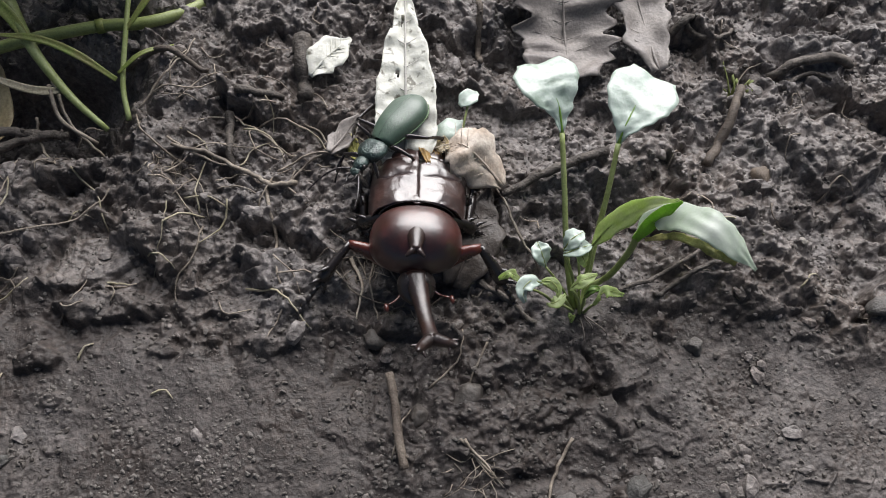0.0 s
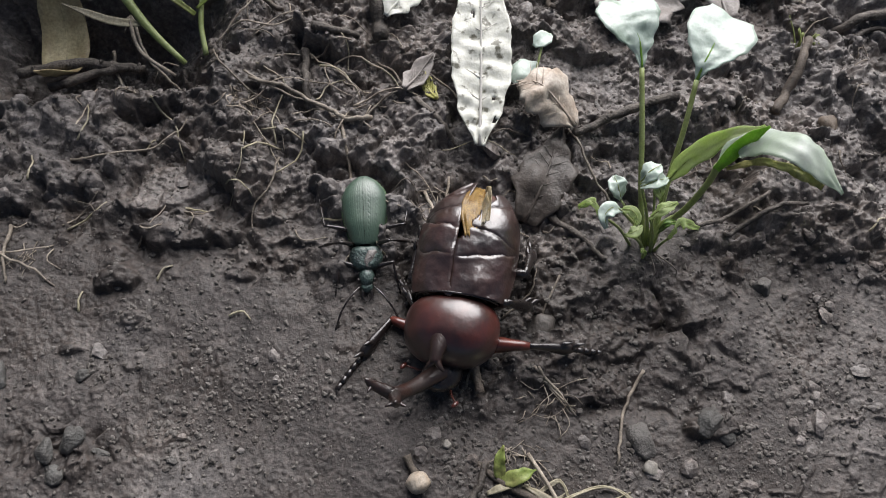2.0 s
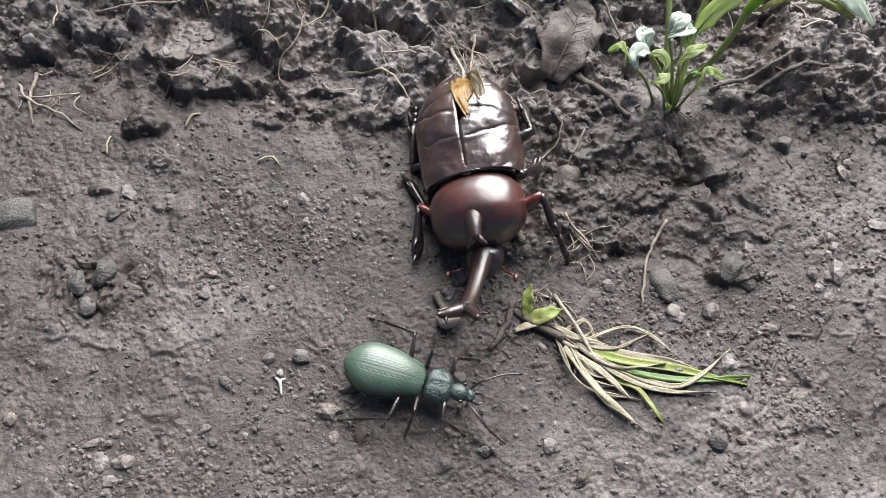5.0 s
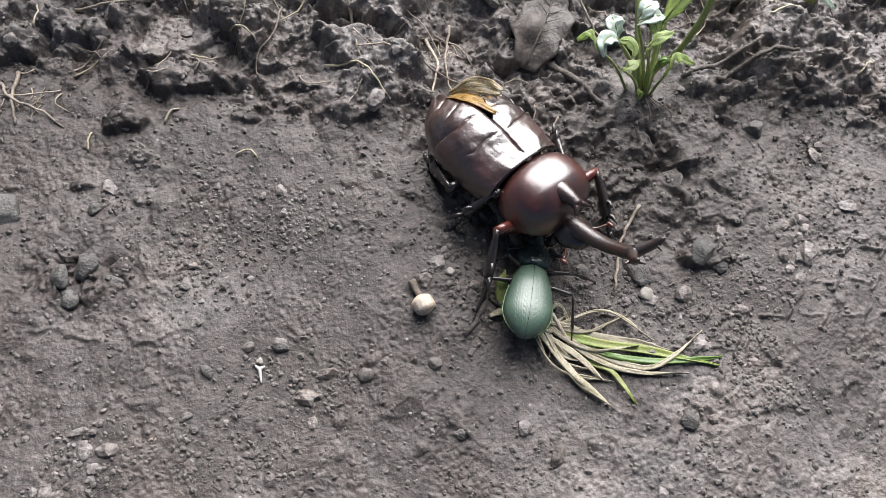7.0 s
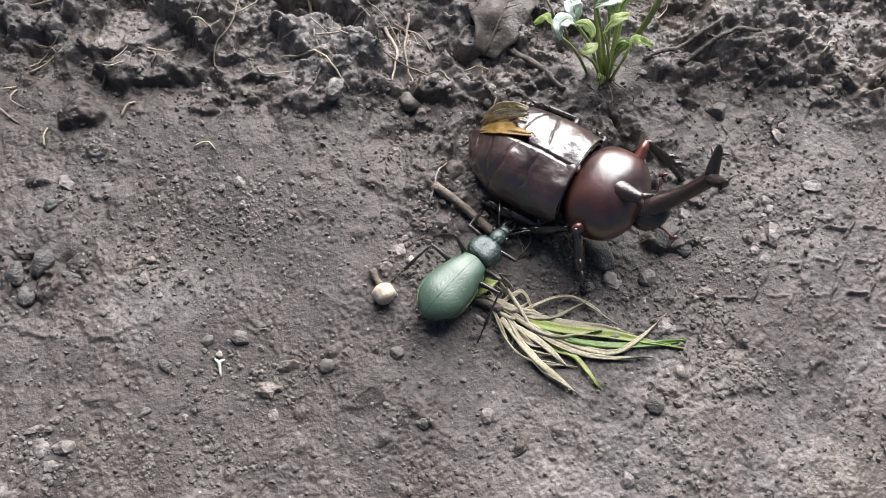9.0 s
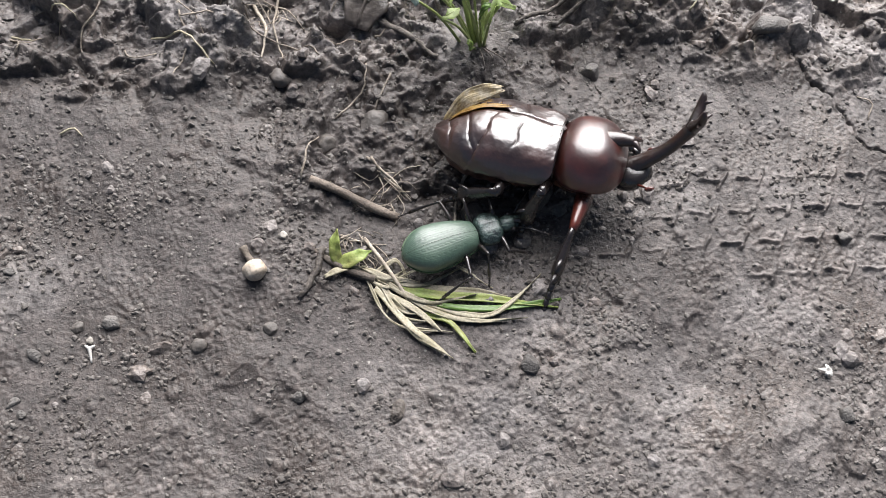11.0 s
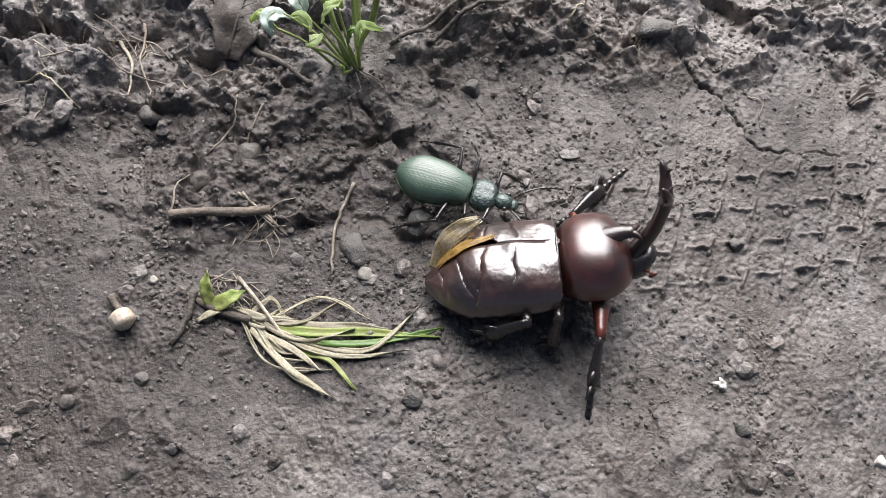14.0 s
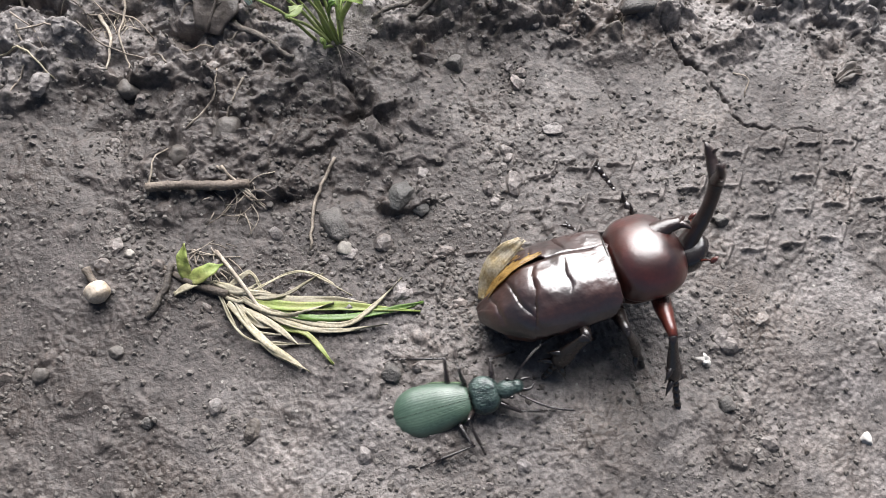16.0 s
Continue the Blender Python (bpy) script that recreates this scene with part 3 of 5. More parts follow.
lumps("soil_crumbs", 50000, (0.13, 0.85), 8, M_CRUMB, "loose dark crumbs of damp soil")
lumps("soil_clods", 900, (0.6, 2.6), 12, M_SOIL, "angular clods broken from the damp bank", 3.5, 2, -0.12)
lumps("sand_grains", 420, (0.16, 0.5), 9, M_PALE, "pale grains of sand on the soil")


# ---- the rhinoceros beetle; it faces +x, its origin lies on the ground below the joint of its back ----
ELY_X0, ELY_LEN = 1.5, 30.8


def elytron_point(u, v, side, lift=0.0):
    """u runs from the front to the tail, v from the seam down to the outer edge."""
    x = ELY_X0 - ELY_LEN * u
    w = 12.2 * (1 - max(0, u - 0.42) ** 2.4 * 2.55) * (0.93 + 0.07 * math.sin(min(1, u * 3.3) * math.pi / 2))
    w *= max(0.0, 1 - max(0, u - 0.86) ** 2 * 22)
    top = 17.6 + 1.3 * math.sin(min(1, u * 1.7) * math.pi / 2) - 11.5 * max(0, u - 0.45) ** 1.9 * 2.1
    low = 9.0 + 0.6 * u
    a = v * math.pi * 0.54 * (0.74 + 0.26 * min(1.0, u / 0.14) ** 0.6)
    y = 0.02 + (w + lift) * math.sin(min(a, math.pi / 2)) ** 0.86
    if a > math.pi / 2:
        y -= (a - math.pi / 2) * 3
    z = low + (max(top - low, 0.4) + lift) * max(0.0, math.cos(a)) ** 0.85 - max(0, a - math.pi / 2) * 4
    # dents and creases across the shell
    folds = ((0.30, 0.36, 0.35, 0.5), (0.5, 0.66, 0.6, 1.0), (0.74, 0.56, 0.45, 1.0), (0.86, 0.8, 0.4, 0.7)) if side < 0 else ((0.28, 0.42, 0.45, 1.0), (0.55, 0.4, 0.4, 0.8), (0.72, 0.8, 0.5, 1.0))
    for k, (a0, a1, deep, far) in enumerate(folds):
        line = u - (a0 + (a1 - a0) * v + 0.035 * noise.noise(Vector((v * 4, k, side))))
        fade = max(0.0, min(1.0, (far - v) * 5 + 0.5)) * min(1.0, v * 8)
        z -= fade * deep * (0.8 * math.exp(-(line / 0.013) ** 2) + (0.9 * math.exp(-line / 0.07) if line > 0 else 0.0))
    z += 0.55 * noise.noise(Vector((u * 5, v * 3, side * 4))) + 0.16 * noise.noise(Vector((u * 14, v * 9, side * 7)))
    return Vector((x, y * side, z))


def rhino_elytron(side):
    bm = bmesh.new()
    nu, nv = 110, 40
    g = dome(bm, lambda u, v: elytron_point(u, v, side, 0.25), nu, nv, close=False)
    if side > 0:
        # the torn hind part by the seam
        gone = []
        for f in bm.faces:
            c = f.calc_center_median()
            u = (ELY_X0 - c.x) / ELY_LEN
            if u > 0.44 + 0.05 * noise.noise(c * 0.9) and c.y < 1.0 + 11.0 * (u - 0.4) + 0.9 * noise.noise(c * 0.7):
                gone.append(f)
        bmesh.ops.delete(bm, geom=gone, context="FACES")
    bmesh.ops.remove_doubles(bm, verts=bm.verts, dist=0.02)
    bmesh.ops.recalc_face_normals(bm, faces=bm.faces)
    bmesh.ops.solidify(bm, geom=bm.faces[:], thickness=-0.4)
    return bm


def leg_femur(length, r):
    bm = bmesh.new()
    pts = bez([(-0.6, 0, 0), (length * 0.35, 0, 0.5), (length, 0, 0)], 9)
    return tube(bm, pts, [r * k for k in (0.6, 0.95, 1.12, 1.15, 1.08, 0.95, 0.8, 0.66, 0.5)], 10, 0.72, (0, 1, 0))


def leg_tibia(length, r, tarsus, spines=True):
    """Shin with teeth, then the jointed foot and its two claws, all along +x; the foot bends down to lie flat."""
    bm = bmesh.new()
    shin = length
    tube(bm, bez([(-0.4, 0, 0), (shin * 0.5, 0, 0.35), (shin, 0, 0)], 7), [r * k for k in (0.6, 0.62, 0.72, 0.85, 1.0, 1.12, 0.95)], 9, 0.62, (0, 1, 0))
    if spines:
        for k, (px, s) in enumerate(((0.6, 1), (0.92, 1), (0.97, -1))):
            p = Vector((shin * px, 0, 0))
            tube(bm, [p, p + Vector((r * 0.7, 0.2 * r, s * r * 1.3)), p + Vector((r * 1.5, 0.2 * r, s * r * 2.0))], [r * 0.45, r * 0.3, 0.05], 6)
    x = shin
    step = tarsus / 5
    for k in range(5):
        a, b = Vector((x, 0, -0.1 * k * k * 0.3)), Vector((x + step, 0, -0.1 * (k + 1) ** 2 * 0.3))
        tube(bm, [a, a.lerp(b, 0.6), b], [r * 0.32, r * 0.36, r * 0.42], 7)
        x += step
    end = Vector((x, 0, -0.75))
    for s in (-1, 1):
        tube(bm, bez([end, end + Vector((0.9, s * 0.7, 0.1)), end + Vector((1.7, s * 1.0, -0.7))], 5), taper(r * 0.26, 0.05, 5), 6)
    return bm


def pleated(mid, widths, normal, seed):
    """A thin membrane gathered in long pleats, frayed at its tip."""
    n, m = 30, 26
    line = bez(mid, n + 1)
    nrm = Vector(normal).normalized()
    bm = bmesh.new()
    rows = []
    for i, p in enumerate(line):
        k = i / n * (len(widths) - 1)
        w = float(np.interp(k, range(len(widths)), widths))
        d = (line[min(i + 1, n)] - line[max(i - 1, 0)]).normalized()
        side = d.cross(nrm).normalized()
        up = side.cross(d)
        row = []
        for j in range(m + 1):
            q = j / m * 2 - 1
            pleat = (0.2 * noise.noise(Vector((i * 0.06, j * 0.75, seed + 3))) + 0.12 * noise.noise(Vector((i * 0.2, j * 1.7, seed + 5)))) * 1.2
            fray = 1.6 * noise.noise(Vector((j * 0.9, seed, 1))) * max(0.0, i / n - 0.6) * 2.2
            row.append(bm.verts.new(p + side * (q * w) + up * (pleat + 0.7 * noise.noise(Vector((i * 0.12, q * 1.2, seed)))) + d * fray))
        rows.append(row)
    for i in range(n):
        for j in range(m):
            bm.faces.new((rows[i][j], rows[i][j + 1], rows[i + 1][j + 1], rows[i + 1][j]))
    bmesh.ops.recalc_face_normals(bm, faces=bm.faces)
    bmesh.ops.solidify(bm, geom=bm.faces[:], thickness=0.08)
    return bm


def build_rhino():
    b = thing("rhinoceros_beetle", at(0, 0), "large glossy dark brown rhinoceros beetle with a torn wing case", "beetle")
    # soft body under the wing cases
    bm = bmesh.new()

    def trunk(u, v):
        x = 3 - 30.5 * u
        k = max(0.0, 1 - abs(2 * u - 1) ** 3.2) ** 0.5
        a = 2 * math.pi * v
        seg = 1 + 0.02 * math.cos(u * 50)
        return Vector((x, 11.4 * k * seg * math.cos(a), 9.2 + (7.6 if math.sin(a) > 0 else 7.4) * k * seg * math.sin(a) * (1 - 0.3 * u * (math.sin(a) > 0))))

    dome(bm, trunk, 40, 28)
    bmesh.ops.remove_doubles(bm, verts=bm.verts, dist=0.03)
    part("abdomen", bm, M_BELLY, b, "segmented dark reddish brown abdomen")
    part("wing_case", rhino_elytron(-1), M_ELYTRON, b, "intact glossy dark brown wing case")
    part("wing_case", rhino_elytron(1), M_ELYTRON, b, "dented brown wing case torn at the rear")
    # hind wing that shows through the tear and stands up from it
    wing = part("hind_wing", pleated([(-28.5, 0.6, 10.6), (-24, 1.6, 15.4), (-19, 2.8, 18.2), (-12.5, 3.4, 19.2)], [1.5, 2.6, 3.4, 3.2, 1.4], (0, 0.3, 1), 5), M_WING, b, "crumpled amber hind wing")
    part("wing_flap", pleated([(-28, 2.2, 11.5), (-24.5, 4.6, 16.5), (-20, 6.0, 19.4), (-15.5, 6.8, 21.0)], [0.9, 1.7, 2.2, 2.0, 1.0], (0.2, -0.6, 0.8), 9), M_WING_PALE, wing, "pale amber flap of the wing standing up")
    # scutellum
    bm = bmesh.new()
    ball(bm, (0.2, 0, 17.9), (2.2, 1.7, 0.45), 12)
    part("scutellum", bm, M_ELYTRON, b)
    # pronotum
    bm = bmesh.new()

    def shield(u, v):
        x = 0.9 + 17.1 * u
        k = max(0.0, 1 - abs((u - 0.45) / (0.55 if u > 0.45 else 0.5)) ** 2.5) ** (1 / 2.3)
        a = 2 * math.pi * v
        c, s = math.cos(a), math.sin(a)
        wy = 11.6 * k
        z = 10.2 + ((9.6 - 2.5 * max(0, u - 0.6)) * k * abs(s) ** 0.9 if s > 0 else 4.4 * k * s)
        return Vector((x, wy * (abs(c) ** 0.85) * (1 if c > 0 else -1), z))

    dome(bm, shield, 30, 40)
    bmesh.ops.remove_doubles(bm, verts=bm.verts, dist=0.05)
    pro = part("pronotum", bm, M_PRONOTUM, b, "domed glossy chestnut pronotum")
    bm = bmesh.new()
    tube(bm, bez([(9, 0, 15.2), (12.5, 0, 17.0), (15.6, 0, 18.0), (18.6, 0, 18.0)], 12), [3.6, 3.8, 3.6, 3.2, 2.8, 2.45, 2.15, 1.9, 1.7, 1.55, 1.45, 1.3], 14, 0.9)
    for s in (-1, 1):
        tube(bm, bez([(17.6, s * 0.2, 18.1), (19.0, s * 1.2, 18.0), (20.0, s * 2.3, 17.4)], 7), taper(1.1, 0.3, 7), 8)
    part("thoracic_horn", bm, M_HORN, pro, "small forked dark horn")
    # a thin black tube stands in for the dark groove behind the pronotum
    bm = bmesh.new()
    tube(bm, [(1.5, 10.4 * math.cos(a), 10.2 + 8.1 * math.sin(a)) for a in [math.pi * k / 22 for k in range(23)]], 0.3, 6)
    part("groove_line", bm, M_BLACK, pro, "thin dark line standing in for the shaded groove")
    # chest below, with the roots of the legs
    bm = bmesh.new()
    ball(bm, (7, 0, 7.2), (9, 8.4, 4.0), 18)
    part("chest", bm, M_BELLY, b)
    return b


def build_rhino_head(b):
    bm = bmesh.new()
    for v in ball(bm, (2.6, 0, 0.2), (5.2, 4.8, 3.7), 18):
        if v.co.x > 3.5:
            v.co.z *= 0.8
    ball(bm, (5.3, 0, -0.8), (2.4, 3.2, 1.1), 12)
    head = part("head", bm, M_BLACK, b, "small black head bearing the long horn")
    bm = bmesh.new()
    line = bez([(0.5, 0, 1.2), (6, 0, 2.8), (12, 0, 4.6), (17.5, 0, 7.6), (20.5, 0, 10.0)], 20)
    tube(bm, line, [3.3, 3.2, 3.0, 2.75, 2.5, 2.3, 2.15, 2.05, 2.0, 1.9, 1.85, 1.8, 1.8, 1.8, 1.85, 1.9, 1.95, 1.9, 1.7, 1.4], 12, 0.82)
    for s in (-1, 1):
        fork = bez([(19.6, s * 0.5, 9.2), (21.0, s * 2.3, 10.8), (22.3, s * 3.6, 12.4), (23.4, s * 4.4, 14.8)], 9)
        tube(bm, fork, [1.6, 1.5, 1.4, 1.3, 1.2, 1.1, 1.0, 0.7, 0.25], 9)
        tube(bm, bez([(22.2, s * 3.5, 12.2), (23.6, s * 3.0, 12.6), (24.6, s * 2.6, 12.6)], 5), taper(0.7, 0.15, 5), 7)
        tube(bm, bez([(21.4, s * 2.8, 11.2), (21.2, s * 4.4, 11.4), (21.2, s * 5.6, 11.9)], 5), taper(0.75, 0.15, 5), 7)
    part("horn", bm, M_HORN, head, "long dark upcurved horn with a forked tip")
    for s in (-1, 1):
        bm = bmesh.new()
        ball(bm, (2.2, s * 4.0, 0.5), (1.0, 0.75, 1.0), 10)
        part("eye", bm, M_BLACK, head)
        bm = bmesh.new()
        line = bez([(3.6, s * 3.6, -0.6), (5.5, s * 5.4, -0.4), (6.8, s * 7.6, 0.4)], 7)
        tube(bm, line, taper(0.3, 0.24, 7), 6)
        ball(bm, line[-1] + Vector((0.6, s * 0.5, 0)), (1.2, 0.6, 0.6), 8)
        part("antenna", bm, M_FEMUR, head)
    return head


# ---- the green ground beetle ----
def build_carabid():
    b = thing("ground_beetle", at(0, 0), "metallic dull green ground beetle with ridged wing cases on soil", "beetle")
    bm = bmesh.new()
    ball(bm, (-9.0, 0, 3.6), (8.6, 4.2, 2.4), 20)
    part("abdomen", bm, M_BLACK, b, "black abdomen")

    def cover(side):
        def f(u, v):
            """An egg-shaped cover: narrow shoulders, broadest behind the middle, pointed tail."""
            x = -1.1 - 17.6 * u
            if u < 0.6:
                w = 3.1 + 2.25 * math.sin(math.pi / 2 * u / 0.6) ** 1.05
                k = min(1.0, 0.5 + 0.5 * math.sin(min(1.0, u / 0.35) * math.pi / 2))
                w *= min(1.0, (u / 0.035)) ** 0.4 * 0.5 + 0.5
            else:
                k = max(0.0, 1 - ((u - 0.6) / 0.4) ** 2.1) ** 0.72
                w = 5.35 * k + 0.03
            a = v * math.pi * 0.52
            ridge = 0.008 * math.cos(v * 15 * 2 * math.pi) * min(1, k * 1.5)
            dot = 0
            if abs(v - 0.36) < 0.035 or abs(v - 0.6) < 0.035 or abs(v - 0.14) < 0.035:
                dot = -0.05 * max(0.0, math.sin(u * 85 + v * 40)) ** 3
            y = 0.04 + w * math.sin(min(a, math.pi / 2)) ** 0.95
            z = 3.3 + (4.1 * k ** 0.8 + ridge + dot) * max(0.0, math.cos(a)) ** 0.75 - max(0, a - math.pi / 2) * 6
            return Vector((x, y * side, z))
        return f

    for side in (-1, 1):
        bm = bmesh.new()
        dome(bm, cover(side), 90, 114, close=False)
        bmesh.ops.remove_doubles(bm, verts=bm.verts, dist=0.01)
        cov = part("wing_case", bm, M_GREEN_ELYTRON, b, "dull green ridged wing case")
        bm = bmesh.new()
        f = cover(side)
        tube(bm, [f(k / 30, 0.97) + Vector((0, side * 0.1, 0.1)) for k in range(1, 30)], taper(0.22, 0.2, 29), 6)
        part("rim", bm, M_RIM, cov, "bright green raised margin")
    bm = bmesh.new()

    def shield(u, v):
        x = -1.0 + 6.0 * u
        w = 2.85 + 1.1 * math.sin(min(1.0, 0.1 + u * 0.9) * math.pi) ** 1.3 - 0.5 * max(0, u - 0.75) / 0.25
        e = max(0.0, 1 - abs(2 * u - 1) ** 6) ** 0.5
        a = 2 * math.pi * v
        c, s = math.cos(a), math.sin(a)
        return Vector((x, w * (0.7 + 0.3 * e) * abs(c) ** 0.8 * (1 if c > 0 else -1), 4.0 + (1.9 if s > 0 else 1.6) * e * s - (0.18 * math.exp(-(c / 0.08) ** 2) if s > 0 else 0)))

    dome(bm, shield, 22, 48)
    pro = part("pronotum", bm, M_GREEN_PRONOTUM, b, "blue-green heart-shaped pronotum")
    bm = bmesh.new()
    ball(bm, (6.4, 0, 3.9), (2.4, 1.9, 1.45), 16)
    ball(bm, (8.6, 0, 3.6), (1.5, 1.5, 0.95), 12)
    head = part("head", bm, M_GREEN_PRONOTUM, b, "dark blue-green head")
    for s in (-1, 1):
        bm = bmesh.new()
        ball(bm, (7.2, s * 1.85, 4.3), (0.6, 0.45, 0.55), 10)
        part("eye", bm, M_BLACK, head)
        bm = bmesh.new()
        tube(bm, bez([(9.4, s * 0.9, 3.5), (11.0, s * 1.1, 3.3), (12.2, s * 0.2, 3.1)], 7), taper(0.55, 0.08, 7), 7, 0.6)
        part("mandible", bm, M_BLACK, head)
        bm = bmesh.new()
        line = bez([(8.6, s * 1.5, 4.0), (11, s * 3.6, 5.2), (14.5, s * 6.0, 4.6), (18.5, s * 7.6, 3.4)], 23)
        tube(bm, line, [0.2 + 0.07 * (k % 2) for k in range(23)], 6)
        part("antenna", bm, M_BLACK, head)
    return b


# ---- legs: hip, outward side, foot rest, lengths ----
RHINO_LEGS = [
    ("front", 1, (10, 5.0, 4.6), (21, 21, 0), 13.0, 11.5, 10.0, 2.6),
    ("front", -1, (10, -5.0, 4.6), (21, -21, 0), 13.0, 11.5, 10.0, 2.6),
    ("middle", 1, (0, 4.5, 3.8), (-3, 18, 0), 11.0, 10.5, 8.0, 2.3),
    ("middle", -1, (0, -4.5, 3.8), (-3, -18, 0), 11.0, 10.5, 8.0, 2.3),
    ("hind", 1, (-8, 4.5, 3.8), (-21, 15, 0), 12.0, 11.5, 9.0, 2.5),
    ("hind", -1, (-8, -4.5, 3.8), (-21, -15, 0), 12.0, 11.5, 9.0, 2.5),
]
CARABID_LEGS = [
    ("front", 1, (4, 2, 3), (11, 8, 0), 5.2, 5.0, 4.0, 0.75),
    ("front", -1, (4, -2, 3), (11, -8, 0), 5.2, 5.0, 4.0, 0.75),
    ("middle", 1, (-1.5, 3, 3), (-2, 12.5, 0), 6.0, 6.0, 4.5, 0.72),
    ("middle", -1, (-1.5, -3, 3), (-2, -12.5, 0), 6.0, 6.0, 4.5, 0.72),
    ("hind", 1, (-5, 3, 3), (-17, 12, 0), 7.2, 8.0, 5.5, 0.72),
    ("hind", -1, (-5, -3, 3), (-17, -12, 0), 7.2, 8.0, 5.5, 0.72),
]


def build_legs(b, spec, femur_mat, tibia_mat, spines):
    legs = []
    for place, side, hip, rest, lf, lt, ts, r in spec:
        fem = part(place + "_femur", leg_femur(lf, r), femur_mat if place == "front" else M_BLACK, b)
        tib = part(place + "_tibia", leg_tibia(lt, r * 0.8, ts, spines), tibia_mat, fem)
        legs.append((fem, tib))
    return legs


rhino = build_rhino()
RHINO_SIZE = 0.93
rhino.scale = (RHINO_SIZE,) * 3
rhino_head = build_rhino_head(rhino)
rhino_legs = build_legs(rhino, RHINO_LEGS, M_FEMUR, M_BLACK, True)
carabid = build_carabid()
carabid_legs = build_legs(carabid, CARABID_LEGS, M_BLACK, M_BLACK, False)


# ---- the plant at the lip of the bank ----
def stalk(bm_pts, r0, r1, n=16, sides=8):
    bm = bmesh.new()
    return tube(bm, bez(bm_pts, n), taper(r0, r1, n), sides)


def build_plant():
    p = thing("broadleaf_seedling", at(39, 65, ground_z(39, 65) - 0.6), "green seedling with silvery broad leaves growing from bare soil", "plant")
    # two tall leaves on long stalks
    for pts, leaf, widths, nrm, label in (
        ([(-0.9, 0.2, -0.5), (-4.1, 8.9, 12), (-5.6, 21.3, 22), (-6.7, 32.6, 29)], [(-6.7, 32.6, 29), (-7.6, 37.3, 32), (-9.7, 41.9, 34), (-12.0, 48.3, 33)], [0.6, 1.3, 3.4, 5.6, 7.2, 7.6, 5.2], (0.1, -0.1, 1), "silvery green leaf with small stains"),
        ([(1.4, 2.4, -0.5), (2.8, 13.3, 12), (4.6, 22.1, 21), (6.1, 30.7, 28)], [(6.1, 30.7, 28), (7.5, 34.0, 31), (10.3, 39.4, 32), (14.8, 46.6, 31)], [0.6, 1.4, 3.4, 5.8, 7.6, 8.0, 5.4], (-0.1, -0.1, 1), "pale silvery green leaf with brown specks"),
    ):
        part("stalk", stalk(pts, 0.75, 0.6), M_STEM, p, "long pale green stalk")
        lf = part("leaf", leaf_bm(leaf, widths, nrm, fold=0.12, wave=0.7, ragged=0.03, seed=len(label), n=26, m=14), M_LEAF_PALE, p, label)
        part("midrib", stalk([Vector(q) + Vector((0, 0, 0.05)) for q in leaf[:3]], 0.34, 0.05), M_RIB, lf)
    # the drooping leaf that arches towards the path
    part("stalk", stalk([(1.1, 0.9, -0.5), (1.9, 4.7, 3), (5.4, 4.9, 12), (7.5, 6.1, 24), (7.6, 7.0, 31)], 0.75, 0.8), M_STEM, p)
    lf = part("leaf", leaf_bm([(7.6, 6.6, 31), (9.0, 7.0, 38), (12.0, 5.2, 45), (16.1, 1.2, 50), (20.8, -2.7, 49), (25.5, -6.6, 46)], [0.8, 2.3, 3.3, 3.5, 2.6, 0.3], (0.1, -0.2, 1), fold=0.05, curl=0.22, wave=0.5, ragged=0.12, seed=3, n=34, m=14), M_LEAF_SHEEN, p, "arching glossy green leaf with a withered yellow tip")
    part("midrib", leaf_bm([(7.0, 5.9, 31.4), (9.5, 7.0, 40), (12.5, 7.0, 47.4)], [0.9, 1.5, 1.3, 0.3], (0.1, -0.2, 1), fold=0.2, seed=4, n=18, m=6), M_RIB, lf, "bright green broad midrib")
    part("withered_edge", leaf_bm([(8.2, 4.7, 34), (11.9, 1.4, 43), (16.7, -2.6, 47), (21.7, -5.4, 46)], [0.3, 0.7, 1.0, 1.2, 0.4], (0.2, -0.3, 1), fold=0.2, wave=0.9, ragged=0.7, seed=6, n=24, m=6), M_YELLOW, lf, "withered yellow leaf margin")
    # the half-folded leaf behind it
    part("stalk", stalk([(1.4, 2.4, -0.5), (1.3, 6.1, 5), (1.5, 11.3, 14)], 0.6, 0.5), M_STEM, p)
    lf = part("leaf", leaf_bm([(1.5, 11.3, 14), (4.9, 13.4, 22), (9.3, 12.3, 33), (12.8, 8.4, 45)], [0.5, 2.2, 2.7, 1.8, 0.3], (-0.2, -0.2, 1), fold=0.25, wave=0.6, ragged=0.1, seed=8, n=26, m=10), M_YOUNG, p, "half-folded pale green leaf")
    part("midrib", stalk([Vector(q) + Vector((0, 0, 0.1)) for q in [(1.5, 11.3, 14), (4.9, 13.4, 22), (9.3, 12.3, 33)]], 0.3, 0.1), M_STEM, lf)
